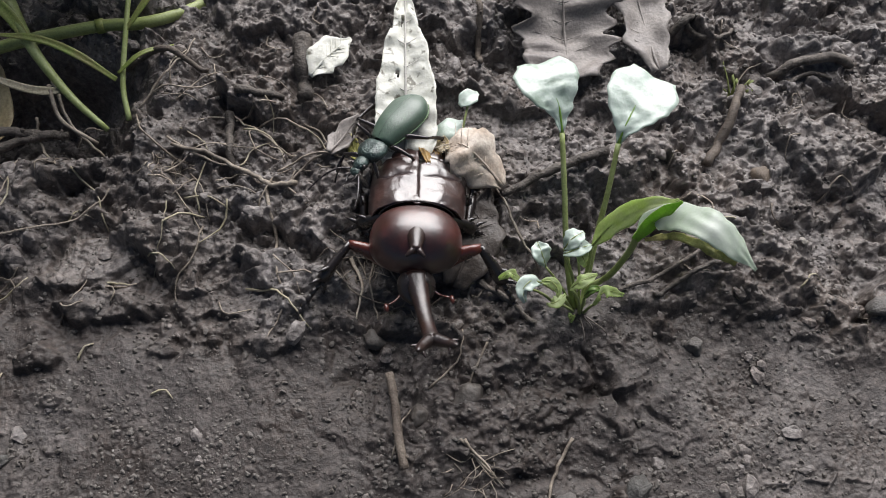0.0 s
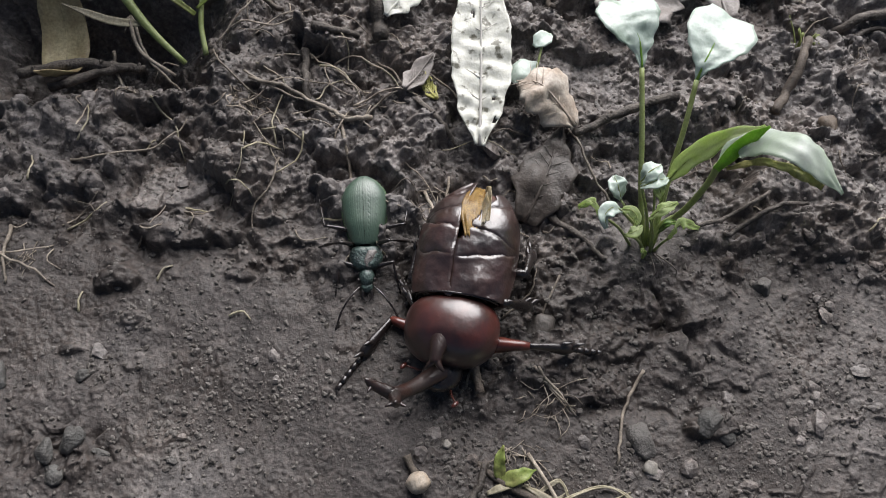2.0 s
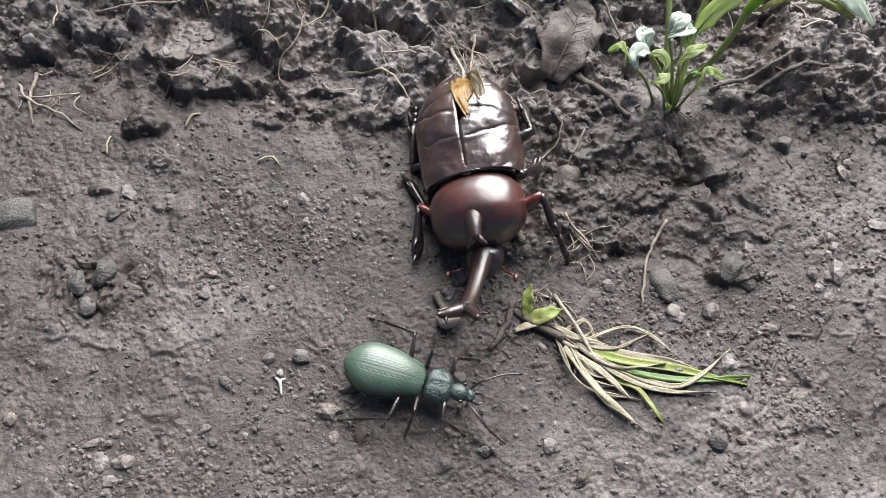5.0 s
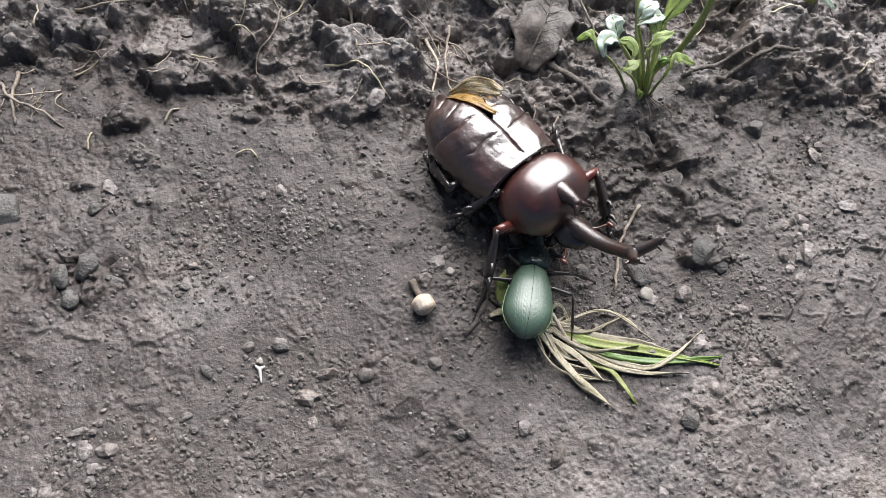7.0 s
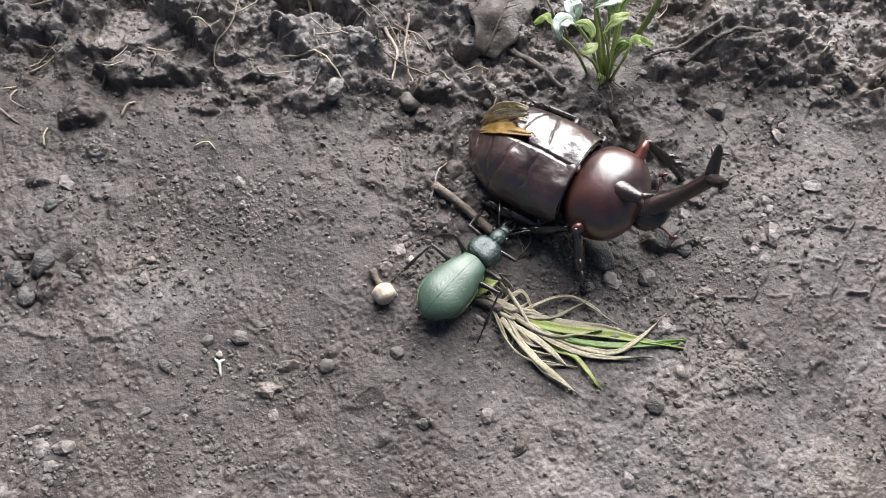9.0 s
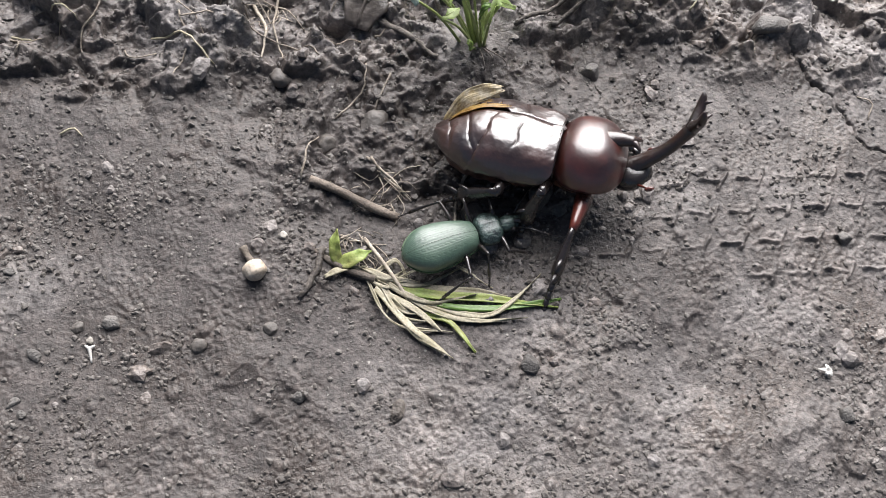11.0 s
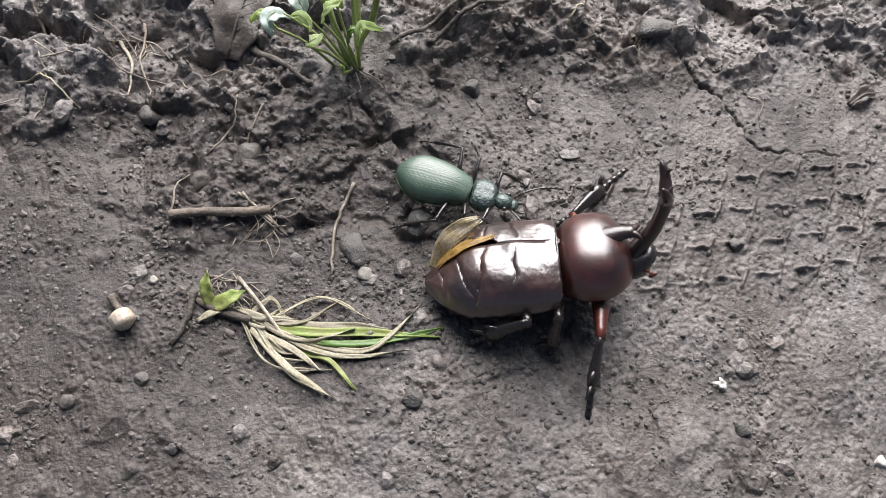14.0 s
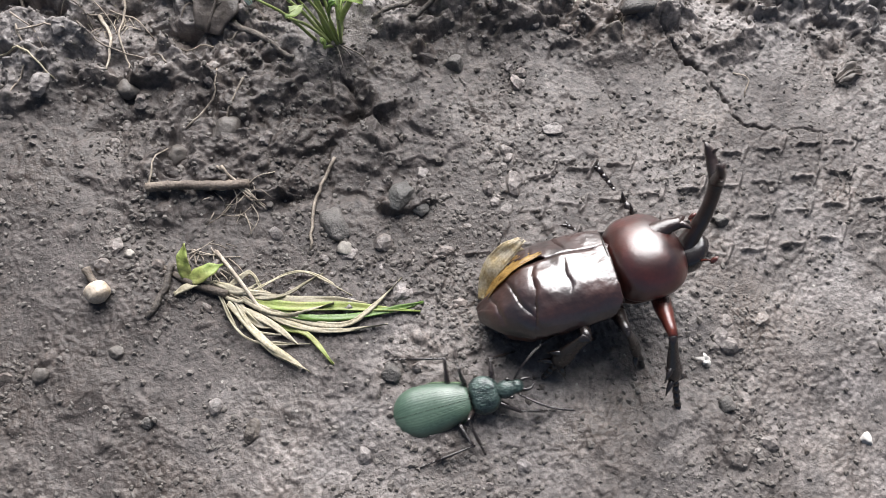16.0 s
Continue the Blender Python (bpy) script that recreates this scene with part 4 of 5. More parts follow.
    # small rounded leaves on their own stalks round the base
    for k, (mid, widths, m, foot) in enumerate((
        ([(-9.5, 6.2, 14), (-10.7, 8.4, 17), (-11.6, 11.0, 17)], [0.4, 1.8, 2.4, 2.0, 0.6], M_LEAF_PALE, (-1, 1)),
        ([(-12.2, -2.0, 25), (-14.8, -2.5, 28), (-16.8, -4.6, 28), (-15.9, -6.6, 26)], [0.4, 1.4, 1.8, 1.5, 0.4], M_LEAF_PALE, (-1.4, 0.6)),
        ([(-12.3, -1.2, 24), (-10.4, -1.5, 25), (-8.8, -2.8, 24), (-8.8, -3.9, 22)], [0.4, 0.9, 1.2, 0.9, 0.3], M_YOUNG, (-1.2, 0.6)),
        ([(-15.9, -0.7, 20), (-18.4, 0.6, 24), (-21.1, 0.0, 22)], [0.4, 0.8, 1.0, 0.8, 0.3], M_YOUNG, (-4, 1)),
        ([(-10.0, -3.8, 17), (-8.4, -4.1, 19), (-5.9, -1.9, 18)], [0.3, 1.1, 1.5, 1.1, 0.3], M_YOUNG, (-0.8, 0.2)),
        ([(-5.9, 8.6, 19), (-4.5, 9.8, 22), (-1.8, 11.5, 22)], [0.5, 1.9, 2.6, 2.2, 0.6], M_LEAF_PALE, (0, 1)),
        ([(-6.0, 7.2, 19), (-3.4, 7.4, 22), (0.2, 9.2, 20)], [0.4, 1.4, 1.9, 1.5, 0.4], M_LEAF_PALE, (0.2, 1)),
        ([(-3.1, 8.0, 20), (-2.0, 6.1, 20), (-0.9, 5.2, 17)], [0.4, 1.2, 1.5, 1.2, 0.3], M_YOUNG, (0.2, 0.8)),
        ([(-5.7, -2.4, 23), (-4.4, -2.5, 28), (-0.9, -0.9, 28)], [0.4, 1.2, 1.6, 1.2, 0.3], M_YOUNG, (0.6, -0.4)),
        ([(1.4, -2.5, 13), (2.7, -1.5, 19), (7.2, -1.4, 17)], [0.4, 1.1, 1.5, 1.1, 0.3], M_YOUNG, (1.4, -0.2)),
        ([(-2.6, -3.8, 4), (-2.8, -3.4, 6), (-3.2, -2.2, 6)], [0.2, 0.6, 0.7, 0.5, 0.2], M_YOUNG, (-0.6, -0.6)),
        ([(-0.8, -0.8, 12), (0.2, -0.2, 16), (2.8, 0.9, 15)], [0.3, 0.7, 0.9, 0.7, 0.2], M_GREEN, (0.8, 0.2)),
    )):
        lf = part("small_leaf", leaf_bm(mid, widths, (0.4 * math.sin(k * 2.3), 0.1, 1), fold=0.22, wave=0.6, ragged=0.08, seed=k + 20, n=18, m=10, curl=0.12), m, p)
        part("midrib", stalk([Vector(q) + Vector((0, 0, 0.1)) for q in mid], 0.2, 0.05, 9, 5), M_STEM, lf)
        part("stalk", stalk([(*foot, -0.5), ((foot[0] + mid[0][0]) / 2, (foot[1] + mid[0][1]) / 2, mid[0][2] * 0.6), mid[0]], 0.42, 0.28, 9, 6), M_STEM, p)
    for k, (x, y) in enumerate(((-2, -3), (3, -4), (6, -5), (1, -6))):
        part("root_shoot", stalk([(x * 0.3, y * 0.3, 1.0), (x, y, 1.2), (x * 1.2, y * 1.2, -2.4)], 0.22, 0.1, 8, 6), M_DARKTWIG, p)


build_plant()


# ---- blades of grass in the dark hollow ----
def build_grass():
    z = ground_z(-74, 113)
    g = thing("grass_shoots", at(-76, 112, z - 1), "fresh green grass shoots rising from dark roots", "grass")
    part("culm", tube(bmesh.new(), bez([(-4, 1, 1), (-13, 8, 5), (-22, 18, 9), (-27, 26, 12), (-33, 37, 14)], 18), taper(0.7, 2.0, 18), 10), M_STEM, g)
    part("culm", stalk([(1, 4, 1), (-1, 13, 4), (-1, 27, 8), (-1, 42, 11)], 0.75, 0.7, 16, 8), M_STEM, g)
    for k, (pts, w, m) in enumerate((
        ([(-2, 13, 6), (-12, 18, 10), (-22, 21, 12), (-36, 22, 12)], 1.1, M_BLADE),
        ([(-2, 15, 6), (4, 20, 8), (11, 25, 5)], 0.55, M_BLADE),
        ([(-15, 10, 5), (-23, 9, 7), (-36, 13, 8)], 1.1, M_STRAW),
        ([(-22, 18, 9), (-29, 27, 14), (-38, 33, 15), (-50, 36, 15)], 1.6, M_BLADE),
        ([(-1, 27, 8), (6, 36, 12), (14, 44, 13)], 0.9, M_BLADE),
    )):
        part("blade", leaf_bm(pts, [w * 0.6, w, w * 0.9, 0.15], (0, -0.3, 1), fold=0.3, seed=k + 40, n=20, m=4), m, g)
    part("root", stalk([(-19, 11, 6), (-15, 2, 4), (-6, -3, 1)], 0.6, 0.45, 12, 7), M_ROOT, g)
    z = ground_z(-76, 145)
    s = thing("fallen_stem", at(-76, 112, z - 6), "thick yellow-green stem lying across the bank", "stem")
    part("stem", stalk([(-41, 25, 6), (-28, 28, 8), (-10, 32, 9), (0, 33, 9), (10, 38, 7), (18, 46, 4)], 1.7, 1.6, 18, 10), M_STEM, s)
    part("node", stalk([(-11, 31.7, 9), (-9, 32.2, 9)], 2.0, 2.0, 3, 10), M_BLADE, s)


build_grass()


def build_shading_grass():
    """Taller grass at the back of the hollow, added out of view to shade it."""
    g = thing("shading_grass", at(-112, 172, ground_z(-112, 172) - 1), "dense clump of arching green grass added out of view to shade the hollow", "grass")
    r = random.Random(14)
    for k in range(34):
        x, y = r.uniform(-34, 38), r.uniform(-4, 10)
        lean, tall = r.uniform(-16, 16), r.uniform(42, 68)
        pts = [(x, y, 0), (x + lean * 0.3, y - 2, tall * 0.6), (x + lean, y - r.uniform(6, 14), tall), (x + lean * 1.8, y - r.uniform(8, 18), tall * 0.92)]
        w = r.uniform(2.2, 3.6)
        part("blade", leaf_bm(pts, [w * 0.7, w, w * 0.9, 0.2], (0, -0.6, 0.5), fold=0.25, seed=200 + k, n=14, m=4), M_BLADE, g)


build_shading_grass()


# ---- fallen leaves ----
def fallen(name, x, y, mid, widths, material, label, lift=0.4, veins=None, **kw):
    """A leaf lying on the soil; mid is given from its foot at x, y."""
    t = thing(name, at(x, y, 0), label, "leaf")
    line = [(a, b, ground_top(x + a, y + b, min(5.0, 0.5 * max(widths))) + lift + c - 1.2) for a, b, c in mid]
    lf = part("blade", leaf_bm(line, widths, **kw), material, t)
    part("midrib", stalk([Vector(q) + Vector((0, 0, 0.25)) for q in line], 0.42, 0.15, 14, 6), veins or material, t)
    d = Vector(line[-1]) - Vector(line[0])
    side = Vector((-d.y, d.x, 0)).normalized()
    for k in range(2, 9):
        p = bez(line, 21)[2 * k]
        w = max(widths) * 0.6
        for s in (-1, 1):
            bm = bmesh.new()
            tube(bm, bez([p + Vector((0, 0, 0.22)), p + side * (s * w * 0.5) + d.normalized() * 1.5 + Vector((0, 0, 0.35)), p + side * (s * w) + d.normalized() * 3 + Vector((0, 0, 0.3))], 6), taper(0.16, 0.06, 6), 4)
            part("vein", bm, veins or material, t)
    return t


fallen("bleached_leaf", -3, 88, [(0, 0, 1.5), (0, 20, 2), (-0.5, 42, 2.5), (-1, 64, 3)], [1.4, 5.6, 7.6, 7.6, 5.8, 3.0, 0.2], M_LEAF_WHITE, "long bleached leaf with dark specks and gnawed holes", lift=2.0, veins=M_WHITE, fold=0.16, wave=1.2, ragged=0.06, holes=7, n=70, m=26, seed=12)
fallen("dead_leaf", 40, 127, [(0, 0, 2.5), (-1, 14, 3.5), (-2, 30, 4), (-3, 46, 4)], [7, 13, 12.5, 14, 10, 2], M_LEAF_DEAD, "broad grey-brown dead leaf with a torn lobed edge", lift=1.0, fold=0.1, wave=2.0, ragged=0.4, n=44, m=18, seed=15)
fallen("dead_leaf", 63, 129, [(0, 0, 2.5), (-2, 12, 3.5), (-4, 24, 4), (-5, 36, 4)], [2, 6, 7, 7, 3], M_LEAF_DEAD, "narrow torn piece of grey-brown dead leaf", lift=1.0, fold=0.25, wave=1.6, ragged=0.5, n=22, m=10, seed=18)
fallen("small_pale_leaf", -28, 126, [(0, 0, 2), (4, 5, 2.6), (10, 11, 2)], [0.8, 4.2, 4.6, 0.5], M_LEAF_WHITE, "small bleached leaf on a dark bank", lift=1.0, fold=0.2, wave=0.8, ragged=0.3, seed=22, n=16, m=8)
fallen("torn_tan_leaf", 21, 95, [(0, 0, 2.5), (-5, 5, 6.5), (-10, 8, 7.5), (-15, 11, 4)], [1.2, 6.2, 7.6, 6.4, 1.0], M_LEAF_TAN, "torn pale tan leaf curled at the edge", lift=0.8, fold=0.3, wave=1.8, ragged=0.5, seed=26, n=20, m=12, curl=0.5)
fallen("muddy_leaf", 9, 71, [(0, 0, 0.6), (4, 9, 1.2), (7, 18, 1.4), (9, 25, 1.0)], [3, 6.5, 6.8, 3.0, 0.4], M_LEAF_MUD, "mud-coated dead leaf pressed on the bank", lift=0.7, fold=0.1, wave=1.3, ragged=0.4, seed=30, n=22, m=12)
fallen("hanging_leaf", -113, 102, [(0, 0, 8), (-2, 12, 11), (-4, 26, 12), (-6, 40, 11)], [0.4, 4.5, 6.5, 6.0, 2], M_LEAF_SERE, "yellowish withered leaf hanging over the hollow", lift=0.5, fold=0.2, wave=1.0, seed=33, n=18, m=8)
fallen("leaf_scrap", 163, 43, [(-4, 0, 1), (0, 2, 2.4), (4, 3, 1)], [0.6, 1.9, 2.0, 0.4], M_LEAF_MUD, "crumpled brown leaf scrap on soil", lift=0.5, fold=0.4, wave=1.5, ragged=0.6, seed=37, n=12, m=6)
fallen("leaf_scrap", -22, 104, [(0, 0, 0.8), (3, 5, 1.2), (7, 11, 0.8)], [1.0, 3.0, 2.8, 0.4], M_LEAF_DEAD, "small grey-green leaf scrap on soil", lift=0.5, fold=0.2, wave=0.8, ragged=0.4, seed=39, n=12, m=6)
fallen("leaf_scrap", -14, 102, [(0, 0, 0.8), (-2, 4, 1.2), (-3, 8, 0.8)], [0.6, 1.8, 1.6, 0.4], M_YELLOW, "small yellow-green leaf scrap on soil", lift=0.5, fold=0.2, wave=0.6, ragged=0.4, seed=41, n=10, m=6)


def build_sprout():
    t = thing("round_leaf_sprout", at(10, 102, ground_z(10, 102) + 1.5), "tiny round-leaved sprout beside a torn leaf", "plant")
    part("stalk", stalk([(0, 0, -3), (1, 7, 6), (2.5, 14, 9)], 0.35, 0.3, 10, 6), M_STEM, t)
    part("leaf", leaf_bm([(0.3, 13.2, 9), (2.5, 15.2, 9.6), (5, 17, 9)], [0.6, 2.2, 2.2, 0.5], fold=0.2, seed=51, n=10, m=8), M_LEAF_PALE, t)
    part("leaf", leaf_bm([(-5, 5, 5), (-2, 8, 6.4), (1.5, 10.5, 6)], [0.8, 3.2, 3.3, 0.8], fold=-0.2, wave=0.5, seed=52, n=12, m=8), M_LEAF_PALE, t, "rounded pale leaf")
    m = thing("moss_sprig", at(85, 127, ground_z(85, 127)), "tangled yellow-green moss sprigs beside a dry stalk", "moss")
    rnd = random.Random(9)
    for k in range(14):
        a, r = rnd.uniform(0, 6.28), rnd.uniform(4, 12)
        c, s = math.cos(a), math.sin(a)
        part("sprig", stalk([(c, s, -0.3), (c * r * 0.5, s * r * 0.5, rnd.uniform(1.5, 4)), (c * r, s * r + 1, rnd.uniform(0.5, 3))], 0.3, 0.15, 8, 5), M_MOSS, m)
        part("tuft", leaf_bm([(c * r * 0.8, s * r * 0.8, 2), (c * r, s * r, 2.6), (c * (r + 1.4), s * (r + 1.4), 2)], [0.1, 0.4, 0.35, 0.1], seed=60 + k, n=5, m=4), M_MOSS, m)


build_sprout()


# ---- twigs, roots and straws lying on the soil ----
def lying(name, pts, r0, r1, material, label, category, lift=0.0, wob=0.35, n=None, sides=7, knots=False, group=""):
    """A twig or root laid along the ground through pts of x, y and height above it."""
    rnd = random.Random(int(abs(pts[0][0] * 31 + pts[0][1] * 17)) + len(pts))
    n = n or max(8, int(sum(math.dist(a[:2], b[:2]) for a, b in zip(pts, pts[1:])) / 1.6))
    line = bez([(p[0], p[1], p[2] if len(p) > 2 else 0.0) for p in pts], n)
    out = []
    for i, p in enumerate(line):
        x, y = p.x + rnd.uniform(-wob, wob), p.y + rnd.uniform(-wob, wob)
        out.append(Vector((x, y, max(ground_z(x, y), -5.0) + p.z + lift)))
    for _ in range(2):
        out = [out[0]] + [Vector((out[i].x, out[i].y, (out[i - 1].z + 2 * out[i].z + out[i + 1].z) / 4)) for i in range(1, n - 1)] + [out[-1]]
    radii = [r * (1 + (0.25 * rnd.random() if knots else 0.08 * rnd.random())) for r in taper(r0, r1, n)]
    out = [p + Vector((0, 0, r * 0.7)) for p, r in zip(out, radii)]
    bm = bmesh.new()
    tube(bm, out, radii, sides)
    if knots:
        for k in range(2, n - 2, 5):
            d = Vector((rnd.uniform(-1, 1), rnd.uniform(-1, 1), 0.6)).normalized()
            tube(bm, [out[k], out[k] + d * r0 * 1.4], [radii[k] * 0.6, radii[k] * 0.35], 6)
    x, y = out[0].x, out[0].y
    for v in bm.verts:
        v.co -= Vector((x, y, 0))
    ob = part(name, bm, material)
    ob.matrix_world = at(x, y, 0)
    return tagged(ob, label, category, group)


TWIGS = [
    ([(-49, 118, 1.5), (-47, 100, 0.5)], 1.3, 1.1, M_DARKTWIG),
    ([(-116, 107), (-100, 112, 2), (-92, 114, 1)], 1.5, 1.2, M_DARKTWIG),
    ([(-124, 110, 1), (-108, 113, 3), (-93, 113, 1)], 1.7, 1.4, M_DARKTWIG),
    ([(-31, 139, 1), (-30, 130, 1.5), (-29, 121, 0.5)], 3.0, 2.6, M_DARKTWIG),
    ([(-47, 122), (-35, 121)], 1.3, 1.0, M_DARKTWIG),
    ([(21, 94, 1), (33, 100, 2), (48, 106, 1)], 1.3, 1.6, M_DARKTWIG),
    ([(13, 74), (29, 62)], 1.0, 0.8, M_DARKTWIG),
    ([(85, 126, 4), (80, 114, 2), (74, 104, 0.5)], 1.3, 1.7, M_TWIG),
    ([(48, 69, 0.5), (58, 73, 1.5), (68, 78, 1)], 0.7, 0.6, M_DARKTWIG),
    ([(57, 68, 0.5), (68, 74, 1.2), (78, 77, 1)], 0.8, 0.6, M_DARKTWIG),
    ([(16, 150, 1), (16, 130, 1)], 1.1, 0.9, M_TWIG),
    ([(96, 133, 1), (106, 136, 1.5), (118, 136, 1)], 1.4, 1.7, M_DARKTWIG),
    ([(0, 13, 0.6), (-2, 7), (-5.5, 1.5)], 0.9, 0.8, M_DARKTWIG),
    ([(66, 142, 0.5), (76, 150, 1)], 1.5, 1.2, M_DARKTWIG),
    ([(-19, 102, -0.4), (-12, 95, -0.3), (-8, 90, -0.5)], 0.9, 0.7, M_DARKTWIG),
    ([(98, 128), (106, 133, 1), (112, 131)], 0.8, 0.6, M_DARKTWIG),
    ([(-78, 132, 2), (-66, 134, 2), (-56, 130, 1)], 1.2, 0.9, M_TWIG),
    ([(72, 148, 0.5), (80, 142, 1), (86, 146, 0.5)], 0.9, 0.7, M_DARKTWIG),
]
for pts, r0, r1, m in TWIGS:
    lying("twig", pts, r0 * 0.78, r1 * 0.7, m, "dark weathered twig lying on damp soil" if m is M_DARKTWIG else "pale brown broken twig lying on soil", "twig", knots=True, sides=8, group="twigs on the bank")

ROOTS = [
    ([(-97, 128, 5), (-91, 116, 3), (-82, 108, 0.5)], 0.75, 0.5),
    ([(-105, 84), (-95, 84, 0.8), (-84, 88, 1.5), (-77, 96, 1)], 0.6, 0.4),
    ([(-101, 119, 1), (-98, 110, 1), (-90, 101)], 0.7, 0.5),
    ([(-48, 117, 1), (-38, 110, 1.5), (-28, 103, 0.5)], 0.4, 0.3),
    ([(-62, 107, 2), (-51, 104, 1), (-41, 99, 1.5), (-36, 96, 1), (-30, 97, 0.5)], 0.7, 1.3),
    ([(-64, 110, 1), (-55, 104, 1.5), (-45, 101, 1), (-39, 97, 0.5)], 0.5, 0.4),
    ([(-38, 96, 0.4), (-35, 84, 0), (-33, 73, -0.4), (-31, 64, -0.3), (-35, 55, -0.2)], 0.75, 0.25),
    ([(-34, 76, 1), (-29, 72, 0.4), (-27, 67)], 0.3, 0.2),
    ([(-53, 86, 0.5), (-54, 78, 0.8), (-58, 72, 0.5), (-57, 65, 0.2)], 0.45, 0.3),
    ([(-104, 67), (-96, 75, 0.5)], 0.4, 0.3),
    ([(-105, 88), (-101, 104, 0.5)], 0.4, 0.25),
    ([(-119, 62), (-115, 57, 1.2), (-107, 54, 0.8), (-102, 50)], 0.6, 0.4),
    ([(-116, 66), (-115, 57, 1), (-113, 50)], 0.8, 0.5),
    ([(-118, 58, 0.5), (-110, 59, 1.5), (-105, 61)], 0.4, 0.3),
    ([(-16, 78, 0.5), (-13, 70, 1), (-14, 62)], 0.7, 0.4),
    ([(-20, 74), (-14, 68, 1.2), (-6, 66), (-2, 62)], 0.4, 0.25),
    ([(-10, 82, 0.8), (-11, 72, 1), (-9, 62)], 0.5, 0.3),
    ([(17, 57, 0.5), (13, 48, 0.6), (11, 44)], 0.4, 0.3),
    ([(11, 34, 0.5), (17, 27, 0.4)], 0.6, 0.4),
    ([(-5, 29), (-3, 37, 0.6), (-1, 41)], 0.4, 0.25),
    ([(10, 34, 0.4), (15, 30, 0.6), (20, 24)], 0.5, 0.4),
    ([(29, 13, 0.2), (31, 25, 0.8), (36, 35, 0.4)], 0.5, 0.7),
    ([(134, 48), (137, 46, 0.5), (135, 41)], 0.35, 0.3),
    ([(-61, 96, 0.5), (-55, 88, 0.6), (-52, 82)], 0.35, 0.25),
    ([(-70, 122, 2), (-62, 124, 2), (-50, 126, 0.5)], 0.5, 0.35),
    ([(-72, 118, 2), (-64, 130, 2), (-60, 140, 1)], 0.5, 0.3),
    ([(96, 118), (103, 124, 0.8), (100, 132)], 0.35, 0.25),
    ([(84, 120), (88, 133, 1.5), (96, 138)], 0.3, 0.25),
    ([(52, 80, 1), (57, 88, 0.6), (55, 96)], 0.3, 0.25),
    ([(104, 96), (108, 101, 0.8), (112, 98)], 0.4, 0.3),
    ([(30, 75, 3), (24, 84, 4), (20, 96, 2.5)], 0.6, 0.5),
    ([(-85, 62), (-80, 68, 0.6), (-78, 74)], 0.3, 0.2),
    ([(-74, 70), (-67, 71, 0.4)], 0.35, 0.3),
    ([(3, 46), (10, 53, 0.8), (11, 60)], 0.4, 0.25),
]
for pts, r0, r1 in ROOTS:
    lying("root", pts, r0 * 0.66, r1 * 0.55, M_ROOT, "thin pale root exposed on the soil", "root", sides=6, wob=0.25, group="exposed roots")
for a, b, c in (((-103, 66), (-98, 69), (-94, 73)), ((-95, 44), (-95.4, 47), (-95, 49)), ((-113, 77), (-113, 81), (-114, 84)), ((-103, 88), (-101.5, 93), (-102, 98)), ((-88, 87), (-86, 88), (-85, 91)), ((-74, 71), (-71, 71.5), (-69, 71)), ((-78, 52), (-77, 55), (-75, 56)), ((-60, 44), (-57, 45), (-55, 43)), ((70, 84), (74, 86), (79, 85)), ((92, 70), (95, 73), (99, 73))):
    lying("dry_rootlet", [a + (0.2,), b + (0.7,), c + (0.2,)], 0.3, 0.18, M_STRAW, "short bleached rootlet lying on dark soil", "root", sides=5, wob=0.15, group="bleached rootlets")
rnd = random.Random(77)
for k in range(46):
    x, y = rnd.uniform(-118, 120), rnd.uniform(58, 150)
    a, s = rnd.uniform(0, 6.28), rnd.uniform(3, 9)
    lying("rootlet", [(x, y), (x + s * 0.5 * math.cos(a), y + s * 0.5 * math.sin(a), 1.0), (x + s * math.cos(a + 0.7), y + s * math.sin(a + 0.7))], 0.24, 0.14, M_ROOT, "hair-thin rootlet on loose soil", "root", sides=5, wob=0.15, group="rootlets")


rnd = random.Random(78)
for k in range(44):
    x, y = rnd.gauss(-48, 20), rnd.gauss(108, 15)
    a, q = rnd.gauss(-0.4, 0.9), rnd.uniform(7, 20)
    w = rnd.uniform(0.16, 0.32)
    lying("straw", [(x, y, 0.4), (x + q * 0.5 * math.cos(a + 0.25), y + q * 0.5 * math.sin(a + 0.25), rnd.uniform(0.8, 2.0)), (x + q * math.cos(a), y + q * math.sin(a), 0.3)], w, w * 0.7, M_ROOT if k % 3 else M_STRAW, "thin dry straw tangled on the bank", "straw", sides=5, wob=0.2, group="dry straws")


def build_fuzz(x, y, count, spread, label):
    t = thing("root_tuft", at(x, y, ground_z(x, y)), label, "root")
    r = random.Random(int(x * 7 + y))
    for k in range(count):
        a, q = r.gauss(-1.5, 0.8), r.uniform(0.3, 0.8) * spread
        ox, oy = r.uniform(-0.5, 0.5) * spread, r.uniform(-0.1, 0.7) * spread
        mx, my = ox + q * 0.5 * math.cos(a + r.uniform(-0.6, 0.6)), oy + q * 0.5 * math.sin(a)
        ex, ey = ox + q * math.cos(a), oy + q * math.sin(a + r.uniform(-0.5, 0.5))
        z0 = ground_z(x, y)
        part("fibre", stalk([(ox, oy, ground_z(x + ox, y + oy) - z0 + 0.2), (mx, my, ground_z(x + mx, y + my) - z0 + r.uniform(0.4, 1.4)), (ex, ey, ground_z(x + ex, y + ey) - z0 + 0.1)], 0.15, 0.09, 7, 5), M_ROOT, t)


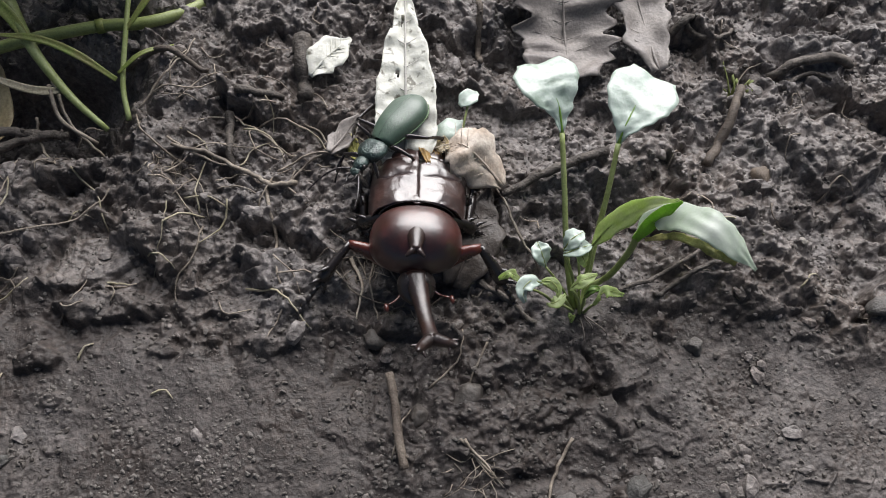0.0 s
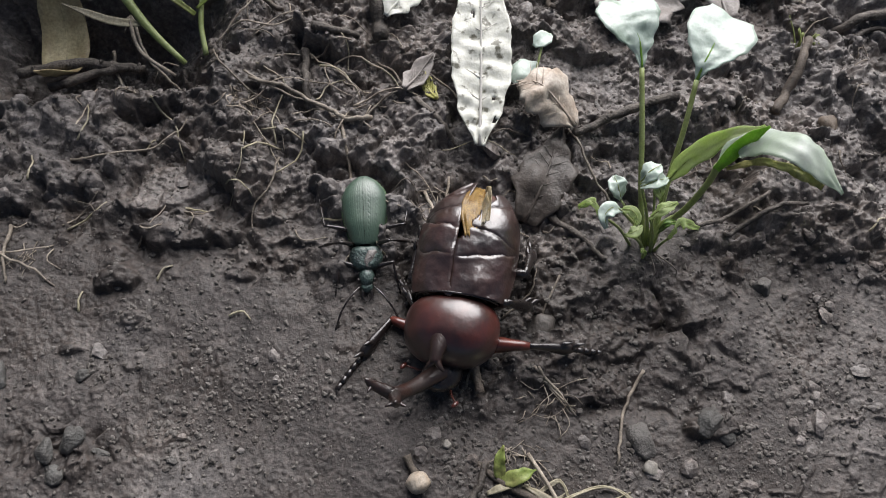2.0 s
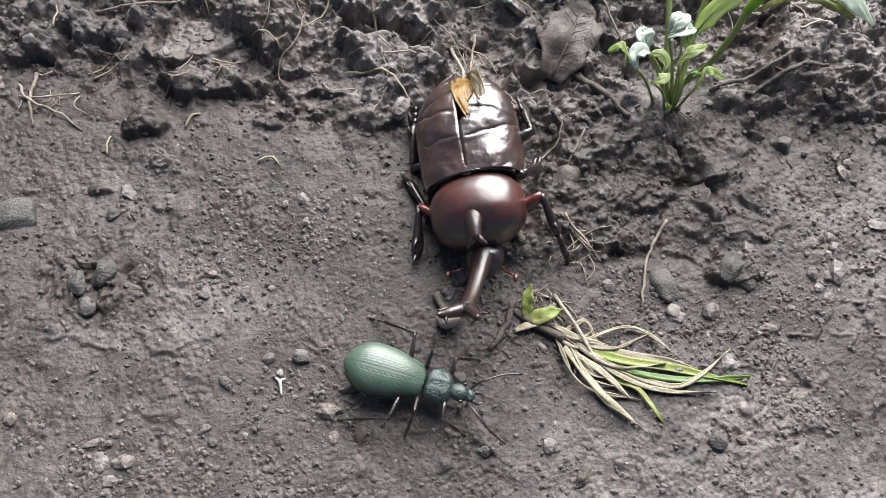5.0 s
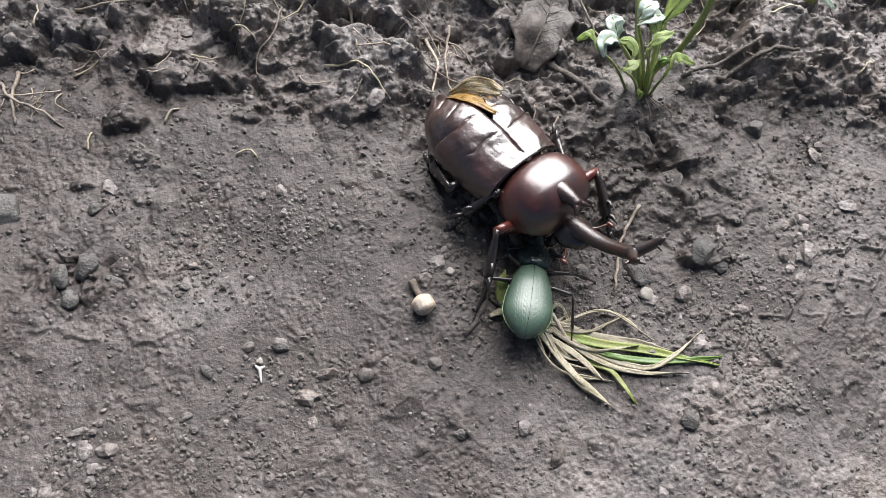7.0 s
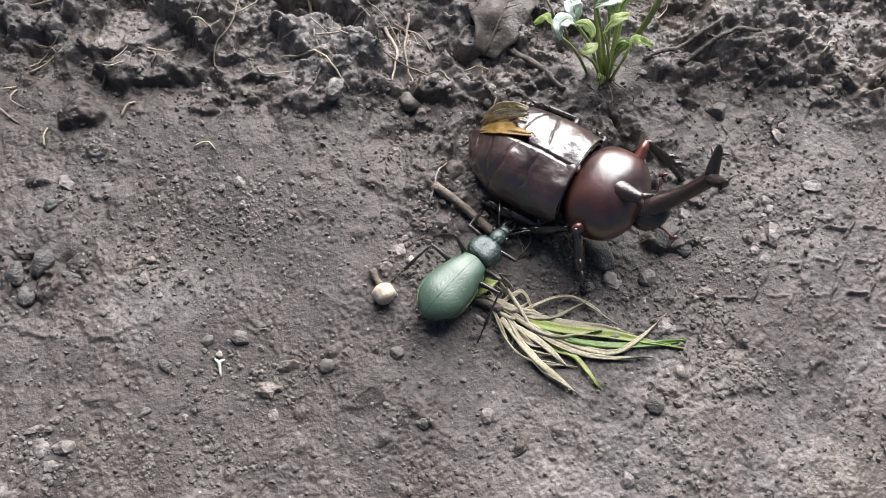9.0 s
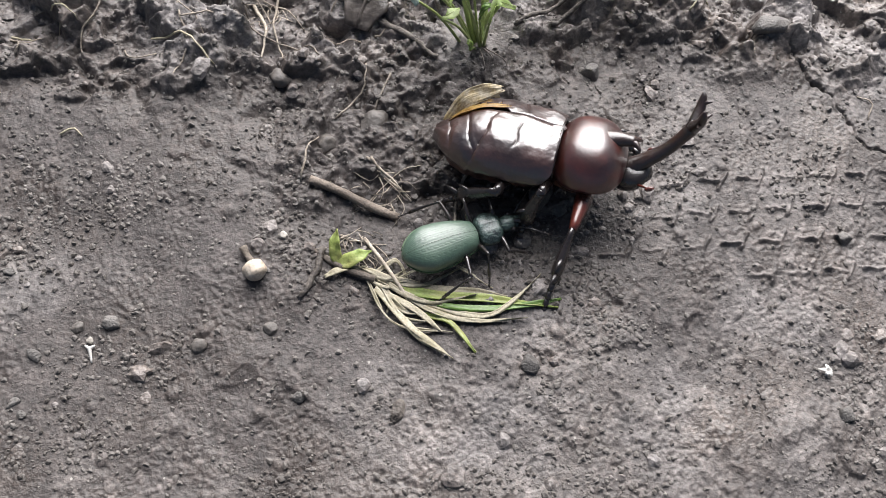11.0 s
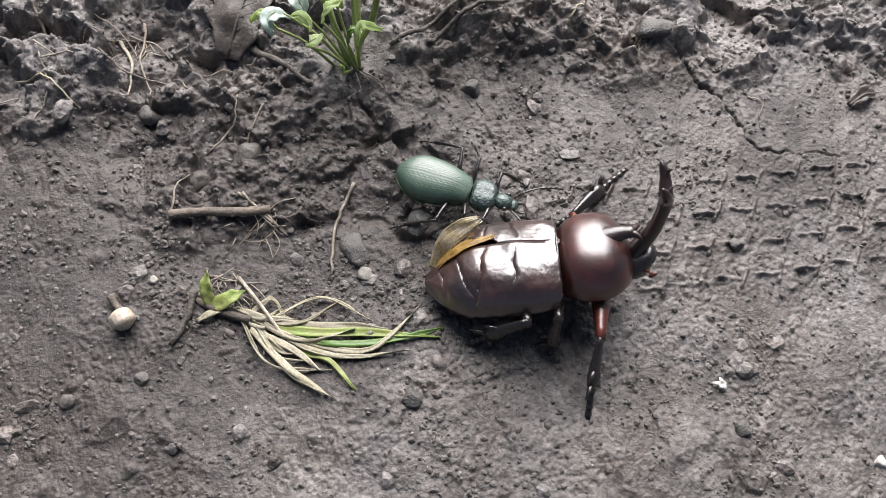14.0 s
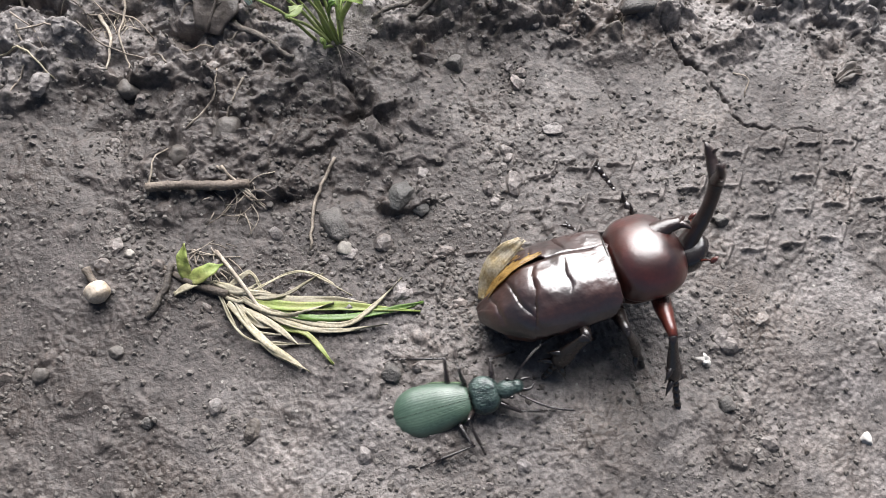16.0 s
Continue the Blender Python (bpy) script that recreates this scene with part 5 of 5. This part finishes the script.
build_fuzz(-64, 100, 26, 8, "tuft of tangled brown root fibres")
build_fuzz(-14, 74, 16, 9, "fine reddish rootlets hanging from the bank")
build_fuzz(13, 24, 20, 10, "tuft of dry root fibres on the path")
build_fuzz(7, 11, 26, 9, "tangle of hair-thin roots on the path")
build_fuzz(-113, 56, 14, 9, "knot of pale roots on the bank")


# ---- uprooted tuft of dry grass on the path ----
def build_tuft():
    t = thing("withered_grass_tuft", at(8, 7, ground_z(8, 7)), "uprooted tuft of half-withered grass lying on the path", "grass")
    blades = [
        ([(0, 0, 1), (11, -4, 1.6), (24, -6, 1.4), (32, -8, 1.2)], 1.2, M_STRAW),
        ([(4, -2, 1), (14, -6, 1.8), (28, -8, 1.4), (43, -11, 0.9)], 1.3, M_BLADE),
        ([(3, -4, 1), (9, -12, 1.2), (14, -17, 1.0), (19, -21, 0.5)], 1.0, M_STRAW),
        ([(5, -5, 1), (12, -10, 1.2), (17, -15, 0.7)], 0.9, M_STRAW),
        ([(12, -10, 0.8), (19, -13, 1.2), (24, -20, 0.6)], 0.8, M_BLADE),
        ([(2, -1, 0.8), (14, -8, 1.2), (26, -12, 1.0), (33, -9, 1.1), (40, -3, 0.8)], 0.8, M_STRAW),
        ([(10, -6, 1.2), (22, -10, 1.6), (36, -10, 1.2), (44, -9, 0.7)], 0.9, M_GREEN),
        ([(6, -3, 1.4), (15, -10, 1.2), (25, -13, 0.9), (36, -13, 0.7)], 0.8, M_STRAW),
        ([(0, 1, 1), (6, -2, 1.6), (13, -3, 1.2)], 0.9, M_STRAW),
        ([(-8, -1, 0.6), (-4, 0.5, 1.2), (1, 1, 1)], 1.0, M_STRAW),
        ([(-5, 1.6, 0.8), (-5.6, 5, 3), (-5.0, 8.8, 5)], 1.6, M_BLADE),
        ([(-5, 1.6, 0.8), (-1.5, 2.6, 2.6), (2.6, 4.2, 3.0)], 2.2, M_BLADE),
        ([(4, -3, 1), (10, -14, 1.0), (17, -20, 0.5)], 0.7, M_STRAW),
    ]
    r = random.Random(31)
    for k in range(12):
        a, long = r.uniform(-70, 8), r.uniform(7, 24)
        c, q = math.cos(radians(a)), math.sin(radians(a))
        o = r.uniform(0, 6)
        bend = r.uniform(-6, 6)
        blades.append(([(o * 0.9, -o * 0.6, 0.8), (o + c * long * 0.5 - q * bend, -o * 0.6 + q * long * 0.5 + c * bend, r.uniform(0.8, 2.0)), (o + c * long, -o * 0.6 + q * long, 0.6)], r.uniform(0.22, 0.55), M_STRAW if r.random() < 0.7 else M_BLADE))
    for k, (pts, w, m) in enumerate(blades):
        line = [(a, b, ground_z(8 + a, 7 + b) - ground_z(8, 7) + c) for a, b, c in pts]
        part("blade", leaf_bm(line, [w * 0.5, w * 0.8, w * 0.65, 0.12], fold=0.25, wave=0.7, seed=k + 80, n=16, m=4), m, t)
    part("stalk", stalk([(-11, 6, 0.7), (-4, 1, 1.2), (3, -2, 1)], 0.7, 1.0, 10, 7), M_TWIG, t)
    part("stalk", stalk([(1, 8, 0.8), (6, 0, 1.8), (10, -7, 1)], 0.45, 0.4, 10, 7), M_ROOT, t)


build_tuft()


# ---- small finds on the path ----
def build_snail(x, y):
    t = thing("snail_shell", at(x, y, ground_z(x, y), 0, 0, 20), "small cream-coloured coiled snail shell on the path", "shell")
    bm = bmesh.new()

    def whorls(u, v):
        """A globe whose skin follows a tightening coil seen from its side."""
        th, ph = math.pi * u, 2 * math.pi * v
        coil = 0.05 * math.cos((ph / (2 * math.pi) + 2.6 * u) * 2 * math.pi)
        rib = 0.008 * math.cos(ph * 14)
        r = 2.6 * (1 + (coil + rib) * math.sin(th))
        return Vector((r * math.sin(th) * math.cos(ph), -r * 0.9 * math.cos(th), 2.1 + r * math.sin(th) * math.sin(ph)))

    dome(bm, whorls, 26, 72)
    part("whorl", bm, M_SHELL, t)
    bm = bmesh.new()
    tube(bm, bez([(0.2, 2.0, 1.2), (-0.4, 4.2, 1.0), (-0.6, 6.4, 1.3)], 7), [1.0, 0.8, 0.75, 0.75, 0.8, 0.9, 1.0], 9)
    part("neck", bm, M_TWIG, t, "grey-brown withered stub")
    bm = bmesh.new()
    ball(bm, (0.3, -1.9, 2.0), (0.6, 0.45, 0.6), 10)
    part("navel", bm, M_STONE, t)


build_snail(-15, 7.5)


def pebble(name, x, y, r, material, label, category, seed, sink=0.36, group=""):
    bm = bmesh.new()
    bmesh.ops.create_icosphere(bm, subdivisions=3, radius=1)
    rnd = random.Random(seed * 7)
    cuts = [(Vector((rnd.gauss(0, 1), rnd.gauss(0, 1), rnd.gauss(0.3, 0.8))).normalized(), rnd.uniform(0.62, 0.85)) for _ in range(9)]
    for v in bm.verts:
        p = v.co.copy()
        for nrm, far in cuts:
            over = p.dot(nrm) - far
            if over > 0:
                p -= nrm * over
        p *= 1 + 0.08 * noise.noise(v.co * 5 + Vector((seed, 0, 0))) + 0.2 * noise.noise(v.co * 1.6 + Vector((seed, seed * 2, 0)))
        v.co = Vector((p.x * r[0], p.y * r[1], p.z * r[2]))
    ob = part(name, bm, material)
    ob.matrix_world = at(x, y, ground_z(x, y) + r[2] * (0.8 - 2 * sink), 0, 0, seed * 37)
    return tagged(ob, label, category, group)


for k, (x, y, r, m, label) in enumerate((
    (43.5, -16, (2.2, 2.6, 1.4), M_STONE, "light grey angular pebble on the path"),
    (14.5, -24.5, (2.8, 1.6, 1.2), M_DARKTWIG, "dark flat stone chip on the path"),
    (112, -31, (2.0, 2.2, 1.4), M_STONE, "grey angular pebble on the path"),
    (121, 10, (1.9, 1.9, 1.5), M_STONE, "rounded grey pebble beside the tyre track"),
    (-6, -20, (1.6, 1.4, 1.0), M_STONE, "small grey pebble on the path"),
    (-12, -5, (1.6, 1.6, 1.2), M_CRUMB, "small dark clod on the path"),
    (-27, -8, (2.0, 1.8, 1.2), M_CRUMB, "small dark clod on the path"),
    (35, 19, (4.8, 3.2, 2.0), M_STONE, "smooth grey oval stone bedded in the path"),
    (36.5, 13, (2.3, 1.8, 0.7), M_PALE, "pale chip beside a flat stone"),
    (113, 66, (5.2, 3.2, 2.2), M_STONE, "grey stone at the edge of the bank"),
    (67, 57, (2.6, 2.4, 2.2), M_STONE, "grey clod of earth on the slope"),
    (88, 101, (2.9, 2.9, 2.7), M_NUT, "round brown nut on damp soil"),
    (-9, 16, (1.3, 1.1, 0.9), M_PALE, "tiny pale pebble on the path"),
    (-46.1, -1.6, (2.3, 1.7, 1.5), M_STONE, "crumbly dark clod on the path"),
    (-53, -2.3, (1.7, 1.3, 1.0), M_CRUMB, "crumbly dark clod on the path"),
    (96, 83, (1.0, 1.2, 0.5), M_PALE, "tiny pale chip on damp soil"),
    (141, -41, (1.7, 1.4, 1.1), M_WHITE, "small white pebble on the path"),
    (12, 44, (3.4, 4.2, 2.6), M_CRUMB, "angular clod of earth on the slope"),
    (1, 40, (2.4, 2.8, 1.8), M_CRUMB, "clod of earth on the slope"),
    (-112, 27, (6.4, 4.6, 2.0), M_DARKCLOD, "flat grey stone slab bedded in the path"),
    (-90, 14, (3.6, 2.6, 2.0), M_DARKCLOD, "dark grey-green clod of wet litter on the path"),
    (-95, 11.5, (3.0, 2.2, 1.4), M_DARKCLOD, "dark grey-green clod of wet litter on the path"),
    (-93, 7, (3.0, 2.2, 1.0), M_DARKCLOD, "low dark clod on the path"),
    (-84, 12, (2.2, 1.2, 0.9), M_DARKCLOD, "low dark clod on the path"),
    (-91, 29, (2.4, 1.6, 1.4), M_DARKCLOD, "grey clod on the path"),
    (50, 23, (4.0, 2.8, 1.9), M_DARKCLOD, "grey overhanging clod on the path"),
    (54, 20, (2.6, 2.0, 1.2), M_DARKCLOD, "grey overhanging clod on the path"),
    (-61.4, -8.3, (1.9, 1.4, 1.2), M_STONE, "rough grey clod on the path"),
    (-68.3, 10.9, (1.4, 1.0, 0.8), M_STONE, "small grey pebble on the path"),
    (-64.5, -18.2, (1.7, 1.1, 0.8), M_STONE, "small crumbly grey clod on the path"),
    (-62.6, -20.8, (1.2, 1.0, 0.7), M_STONE, "small crumbly grey clod on the path"),
    (-50.5, -5.2, (0.9, 0.8, 0.7), M_PALE, "tiny pale pebble beside a white splinter"),
    (-10, 58, (3.4, 2.6, 2.0), M_CRUMB, "clod of earth at the foot of the bank"),
)):
    pebble("pebble" if "clod" not in label and "lump" not in label and "nut" not in label else ("nut" if "nut" in label else "clod"), x, y, r, m, label, "nut" if "nut" in label else "stone" if "clod" not in label and "lump" not in label else "clod", k + 1, group="stones and clods on the path")


def build_bits():
    t = thing("white_splinter", at(-50, -8, ground_z(-50, -8) + 0.4), "white forked splinter on the path", "splinter")
    part("shaft", stalk([(0.4, -2.2, 0), (0, 0, 0.3), (-0.3, 1.1, 0.3)], 0.2, 0.55, 8, 6), M_WHITE, t)
    part("prong", stalk([(-0.3, 0.9, 0.3), (-1.2, 1.6, 0.2)], 0.45, 0.2, 5, 6), M_WHITE, t)
    part("prong", stalk([(-0.2, 0.9, 0.3), (0.9, 1.5, 0.2)], 0.45, 0.2, 5, 6), M_WHITE, t)
    f = thing("white_floret", at(110, -21, ground_z(110, -21) + 0.5), "tiny fallen white floret on the path", "flower")
    for k in range(5):
        a = k * 1.256 + 0.3
        part("petal", leaf_bm([(0, 0, 0.3), (0.8 * math.cos(a), 0.8 * math.sin(a), 0.7), ((1.1 + 0.5 * (k % 3)) * math.cos(a), (1.1 + 0.5 * (k % 3)) * math.sin(a), 0.1)], [0.2, 0.45, 0.35, 0.1], seed=90 + k, n=6, m=4, thick=0.12), M_WHITE, f)


build_bits()


# ---- the loose stick that the beetles push about ----
def build_stick():
    bm = bmesh.new()
    r = random.Random(3)
    line = bez([(-11, 0, 0), (-4, 0.2, 0.2), (4, -0.15, 0.2), (11, 0.1, 0)], 18)
    tube(bm, line, [0.95 + 0.2 * r.random() for _ in line], 9)
    for x, y in ((-7, 1), (2, -1), (8, 1)):
        tube(bm, [(x, 0, 0.2), (x + 0.8, y * 1.3, 0.5)], [0.5, 0.3], 6)
    st = part("stick", bm, M_TWIG)
    return tagged(st, "short grey-brown broken stick lying loose on the path", "stick")


stick = build_stick()

# poses along the way: seconds, millimetres, heading, nose up, roll
RHINO = [
    (0.0, -0.3, 81.0, 1.1, -91, 22, -1),
    (0.5, 3.6, 78.6, 0.9, -84, 24, 2),
    (1.0, 2.3, 64.8, 1.3, -100, 3, 14),
    (1.5, -2.6, 56.2, 0.5, -85, 8, 3),
    (2.0, -4.2, 48.1, 1.0, -99, -5, 19),
    (2.5, 0.4, 54.5, -0.3, -82, 2, 34),
    (3.0, 7.1, 53.9, 0.4, -60, 24, 2),
    (3.5, 4.5, 50.3, 2.5, -54, 6, -16),
    (3.7, -9.6, 48.2, 1.1, -85, 3, -4),
    (5.8, 0.7, 36.6, 0.6, -70, 6, 23),
    (6.0, 3.8, 43.0, 0.5, -52, 14, 3),
    (6.5, 5.9, 40.6, 0.3, -46, 7, 37),
    (7.0, 5.3, 35.7, 1.0, -48, 6, -8),
    (7.5, 5.4, 35.4, 1.6, -49, 8, -13),
    (8.0, 10.8, 37.4, 2.1, -38, 15, -17),
    (8.2, 17.6, 38.2, 0.8, -35, 15, 7),
    (10.3, 44.1, 21.0, 1.8, -35, 12, 12),
    (10.5, 49.8, 25.2, 0.9, -30, -5, 19),
    (11.0, 52.0, 25.5, 1.5, -20, 8, -26),
    (11.5, 57.4, 31.9, 0.7, -24, 20, -9),
    (12.0, 65.3, 23.4, 0.0, -27, 19, -20),
    (12.5, 62.8, 22.3, 2.5, -21, 5, -45),
    (13.0, 79.8, 19.5, -0.9, -32, 7, 28),
    (13.5, 83.7, 5.0, 1.9, -15, 16, -38),
    (14.0, 77.9, 2.8, 0.2, -4, 12, -25),
    (14.5, 80.6, 2.8, -0.2, -6, 14, 3),
    (15.0, 96.4, 1.9, -0.9, 2, 30, -5),
    (15.5, 96.7, -4.0, 1.4, 6, 15, -35),
    (15.7, 94.8, -5.8, 0.6, 16, -2, -34),
    (16.0, 91.9, -7.6, 1.0, 7, 13, -34),
]
GROUND = [
    (0.0, -8.8, 101.4, 10.0, -125, 5, 23),
    (0.5, -17.4, 97.1, 2.6, -96, 3, 3),
    (1.0, -18.9, 98.4, 1.1, -115, -6, 8),
    (1.5, -17.4, 93.1, 1.3, -108, -9, 8),
    (2.0, -29.2, 60.6, 1.4, -85, -8, 2),
    (2.5, -32.1, 56.0, 1.1, -89, -4, 1),
    (3.0, -28.7, 41.7, 1.2, -62, -5, -1),
    (3.5, -21.3, 34.8, 1.2, -34, -1, 1),
    (3.7, -23.8, 31.7, 0.9, -40, 3, 2),
    (4.3, -30.0, 20.0, 1.2, -68, 1, 1),
    (4.9, -22.0, -6.0, 1.3, -22, 0, 0),
    (5.4, -4.0, -9.0, 1.6, 6, 0, -1),
    (5.8, 8.7, -3.9, 1.9, 29, -1, -3),
    (6.0, 18.1, 10.1, 0.7, 83, -9, 2),
    (6.5, 18.2, 23.6, 0.2, 73, -20, 1),
    (7.0, 9.5, 16.8, 0.1, 81, -12, 1),
    (7.5, 8.6, 17.6, 0.1, 103, -14, -2),
    (8.0, 0.2, 22.0, 1.1, 110, 7, -5),
    (8.2, 0.6, 20.3, 0.5, 96, 0, -3),
    (10.3, 17.9, 14.3, 2.1, 23, -2, 3),
    (10.5, 20.1, 18.4, 1.0, 28, 3, 4),
    (11.0, 34.8, 13.6, 0.9, 17, -2, 1),
    (11.5, 36.5, 22.9, 0.4, 38, 1, -2),
    (12.0, 35.5, 19.4, 0.5, 52, 1, -2),
    (12.5, 25.5, 31.5, 0.9, 91, -0, 0),
    (13.0, 54.7, 41.9, 1.3, 11, 1, -4),
    (13.5, 60.2, 31.4, 0.9, -30, -0, -2),
    (14.0, 62.8, 26.8, 1.4, -25, 0, -2),
    (14.5, 70.0, 18.7, 0.7, -49, 20, -3),
    (15.0, 66.8, -4.5, 0.3, -56, -4, -0),
    (15.5, 69.4, -10.2, -0.2, -1, -7, 5),
    (15.7, 72.2, -16.0, -0.8, -13, 10, 4),
    (16.0, 60.7, -23.0, -0.8, 6, 14, 9),
]
HEAD = [
    (0.0, -20, 12),
    (0.5, -4, -5),
    (1.0, 23, -9),
    (1.5, 25, -5),
    (2.0, 30, -27),
    (2.5, 24, -5),
    (3.0, 24, 27),
    (3.5, 31, 16),
    (3.7, 21, -18),
    (5.8, 7, -5),
    (6.0, 13, 20),
    (6.5, 7, -17),
    (7.0, 7, 0),
    (7.5, 6, -1),
    (8.0, 10, 2),
    (8.2, 15, 9),
    (10.3, 17, 54),
    (10.5, 32, 35),
    (11.0, 27, 4),
    (11.5, 34, -5),
    (12.0, 36, 9),
    (12.5, 37, -10),
    (13.0, 26, 32),
    (13.5, 35, -10),
    (14.0, 42, -7),
    (14.5, 34, 40),
    (15.0, 24, 16),
    (15.5, 36, -18),
    (15.7, 5, 36),
    (16.0, 37, -3),
]
FORE_R = [
    (0.0, -27.0, 63.1),
    (0.5, -12.5, 57.2),
    (1.0, -28.3, 51.9),
    (1.5, -28.0, 38.9),
    (2.0, -33.6, 28.9),
    (2.5, -24.4, 18.9),
    (3.0, -14.8, 25.7),
    (3.5, -1.9, 27.5),
    (5.8, -2.0, 8.3),
    (6.0, -4.7, 15.2),
    (6.5, 1.9, 8.4),
    (7.0, -2.1, 7.9),
    (7.5, 3.6, 8.4),
    (8.0, 14.9, 19.0),
    (10.5, 48.0, -6.8),
    (11.0, 47.6, -4.3),
    (11.5, 59.8, 3.1),
    (12.0, 64.9, -8.5),
    (12.5, 62.9, -4.0),
    (13.0, 76.9, -23.1),
    (13.5, 79.1, -24.4),
    (14.0, 79.4, -24.8),
    (14.5, 100.5, -27.2),
    (15.0, 101.1, -31.4),
    (15.5, 101.3, -30.9),
    (16.0, 101.2, -30.5),
]
FORE_L = [
    (0.0, 25.0, 65.8),
    (0.5, 19.6, 67.8),
    (1.0, 20.7, 54.9),
    (1.5, 23.7, 38.7),
    (2.0, 25.8, 38.4),
    (2.5, 24.7, 39.0),
    (3.0, 27.8, 46.3),
    (5.8, 18.9, 29.0),
    (6.5, 19.4, 36.2),
    (7.0, 29.7, 24.0),
    (13.0, 99.2, 33.0),
    (14.0, 98.2, 31.0),
    (14.5, 100.4, 32.0),
    (15.0, 98.8, 31.4),
    (15.5, 98.9, 29.8),
    (16.0, 96.1, 24.1),
]
STICK = [
    (0.0, -4, 38, -80), (3.7, -4, 38, -80), (5.8, 0, 34, -65), (8.2, 3, 29, -45), (10.3, 7, 25, -26), (11.0, 7, 24.5, -25), (11.5, 7, 25, -21),
    (12.0, 9, 26.5, -10), (12.3, 8.5, 28, -38), (12.5, 8, 28, -40), (12.8, 6, 30, 1), (13.5, 6, 30, -1), (16.0, 6, 30, -1),
]


# ---- movement ----
def between(rows, t):
    """The row's values at t, straight between rows."""
    ts = [r[0] for r in rows]
    return [float(np.interp(t, ts, [r[k] for r in rows])) for k in range(1, len(rows[0]))]


def body_pose(x, y, z, yaw, pitch, roll):
    return at(x, y, z) @ Matrix.Rotation(radians(yaw), 4, "Z") @ Matrix.Rotation(radians(-pitch), 4, "Y") @ Matrix.Rotation(radians(roll), 4, "X")


def frame_along(p, q, up):
    """Rotation whose +x runs from p to q and whose +z leans to up."""
    x = (q - p).normalized()
    y = up.cross(x)
    y = y.normalized() if y.length > 1e-5 else Vector((0, 1, 0))
    return Matrix((x, y, x.cross(y))).transposed().to_4x4()


def step_legs(rows, spec, legs, feet, reach, size=1.0):
    """Keys hips and knees so that each foot stands on the ground, steps when it is left behind, or follows its own rows."""
    times = sorted({r[0] for r in rows} | {round(a[0] + (b[0] - a[0]) * f, 2) for a, b in zip(rows, rows[1:]) for f in ((0.5,) if b[0] - a[0] < 0.6 else (0.2, 0.4, 0.6, 0.8))})
    for k, ((fem, tib), (place, side, hip, rest, lf, lt, ts, r)) in enumerate(zip(legs, spec)):
        own = feet.get((place, side))
        planted = None
        fem_rows, tib_rows = [], []
        for n, t in enumerate(times):
            m = body_pose(*between(rows, t)) @ Matrix.Scale(size, 4)
            inv = m.inverted()
            want = m @ (Vector(rest) * MM)
            if own and min(abs(t - o[0]) for o in own) < 0.6:
                fx, fy = between(own, t)
                foot = Vector((fx * MM, fy * MM, 0))
            else:
                if planted is None or (planted - want).to_2d().length > reach * MM or (n + k) % 5 == 0:
                    planted = want
                foot = planted
            foot = Vector((foot.x, foot.y, (ground_z(foot.x / MM, foot.y / MM) + 0.4) * MM))
            h = Vector(hip)
            f = (inv @ foot) / MM
            d = f - h
            total = lf + lt + 0.85 * ts
            dist = min(max(d.length, total * 0.55), total * 0.985)
            d = d.normalized() * dist
            l2 = lt + 0.85 * ts
            a = math.acos(max(-1, min(1, (lf * lf + dist * dist - l2 * l2) / (2 * lf * dist))))
            up = Vector((0, side * 1.0, 0.4))
            axis = d.normalized().cross(up).normalized()
            knee = h + Matrix.Rotation(a, 3, axis) @ d.normalized() * lf
            upv = Vector((0, 0, 1))
            fm = frame_along(h, knee, upv)
            tm = frame_along(knee, h + d, upv)
            fem_rows.append((t, at(*h) @ fm))
            tib_rows.append((t, at(lf - 0.4, 0, 0) @ fm.inverted() @ tm))
        walk(fem, fem_rows)
        walk(tib, tib_rows)


def motions():
    walk(rhino, [(t, body_pose(*v)) for t, *v in RHINO])
    walk(carabid, [(t, body_pose(*v)) for t, *v in GROUND])
    walk(rhino_head, [(t, at(17, 0, 7.5) @ Matrix.Rotation(radians(turn), 4, "Z") @ Matrix.Rotation(radians(-nod), 4, "Y")) for t, nod, turn in HEAD])
    rows = []
    for t, x, y, a in STICK:
        c, q = math.cos(radians(a)), math.sin(radians(a))
        z0, z1 = ground_z(x - 8 * c, y - 8 * q), ground_z(x + 8 * c, y + 8 * q)
        rows.append((t, at(x, y, max((z0 + z1) / 2, ground_z(x, y)) + 0.7, 0, math.degrees(math.atan2(z0 - z1, 16)), a)))
    walk(stick, rows)
    step_legs(RHINO, RHINO_LEGS, rhino_legs, {("front", -1): FORE_R, ("front", 1): FORE_L}, 9, RHINO_SIZE)
    step_legs(GROUND, CARABID_LEGS, carabid_legs, {}, 5)


motions()
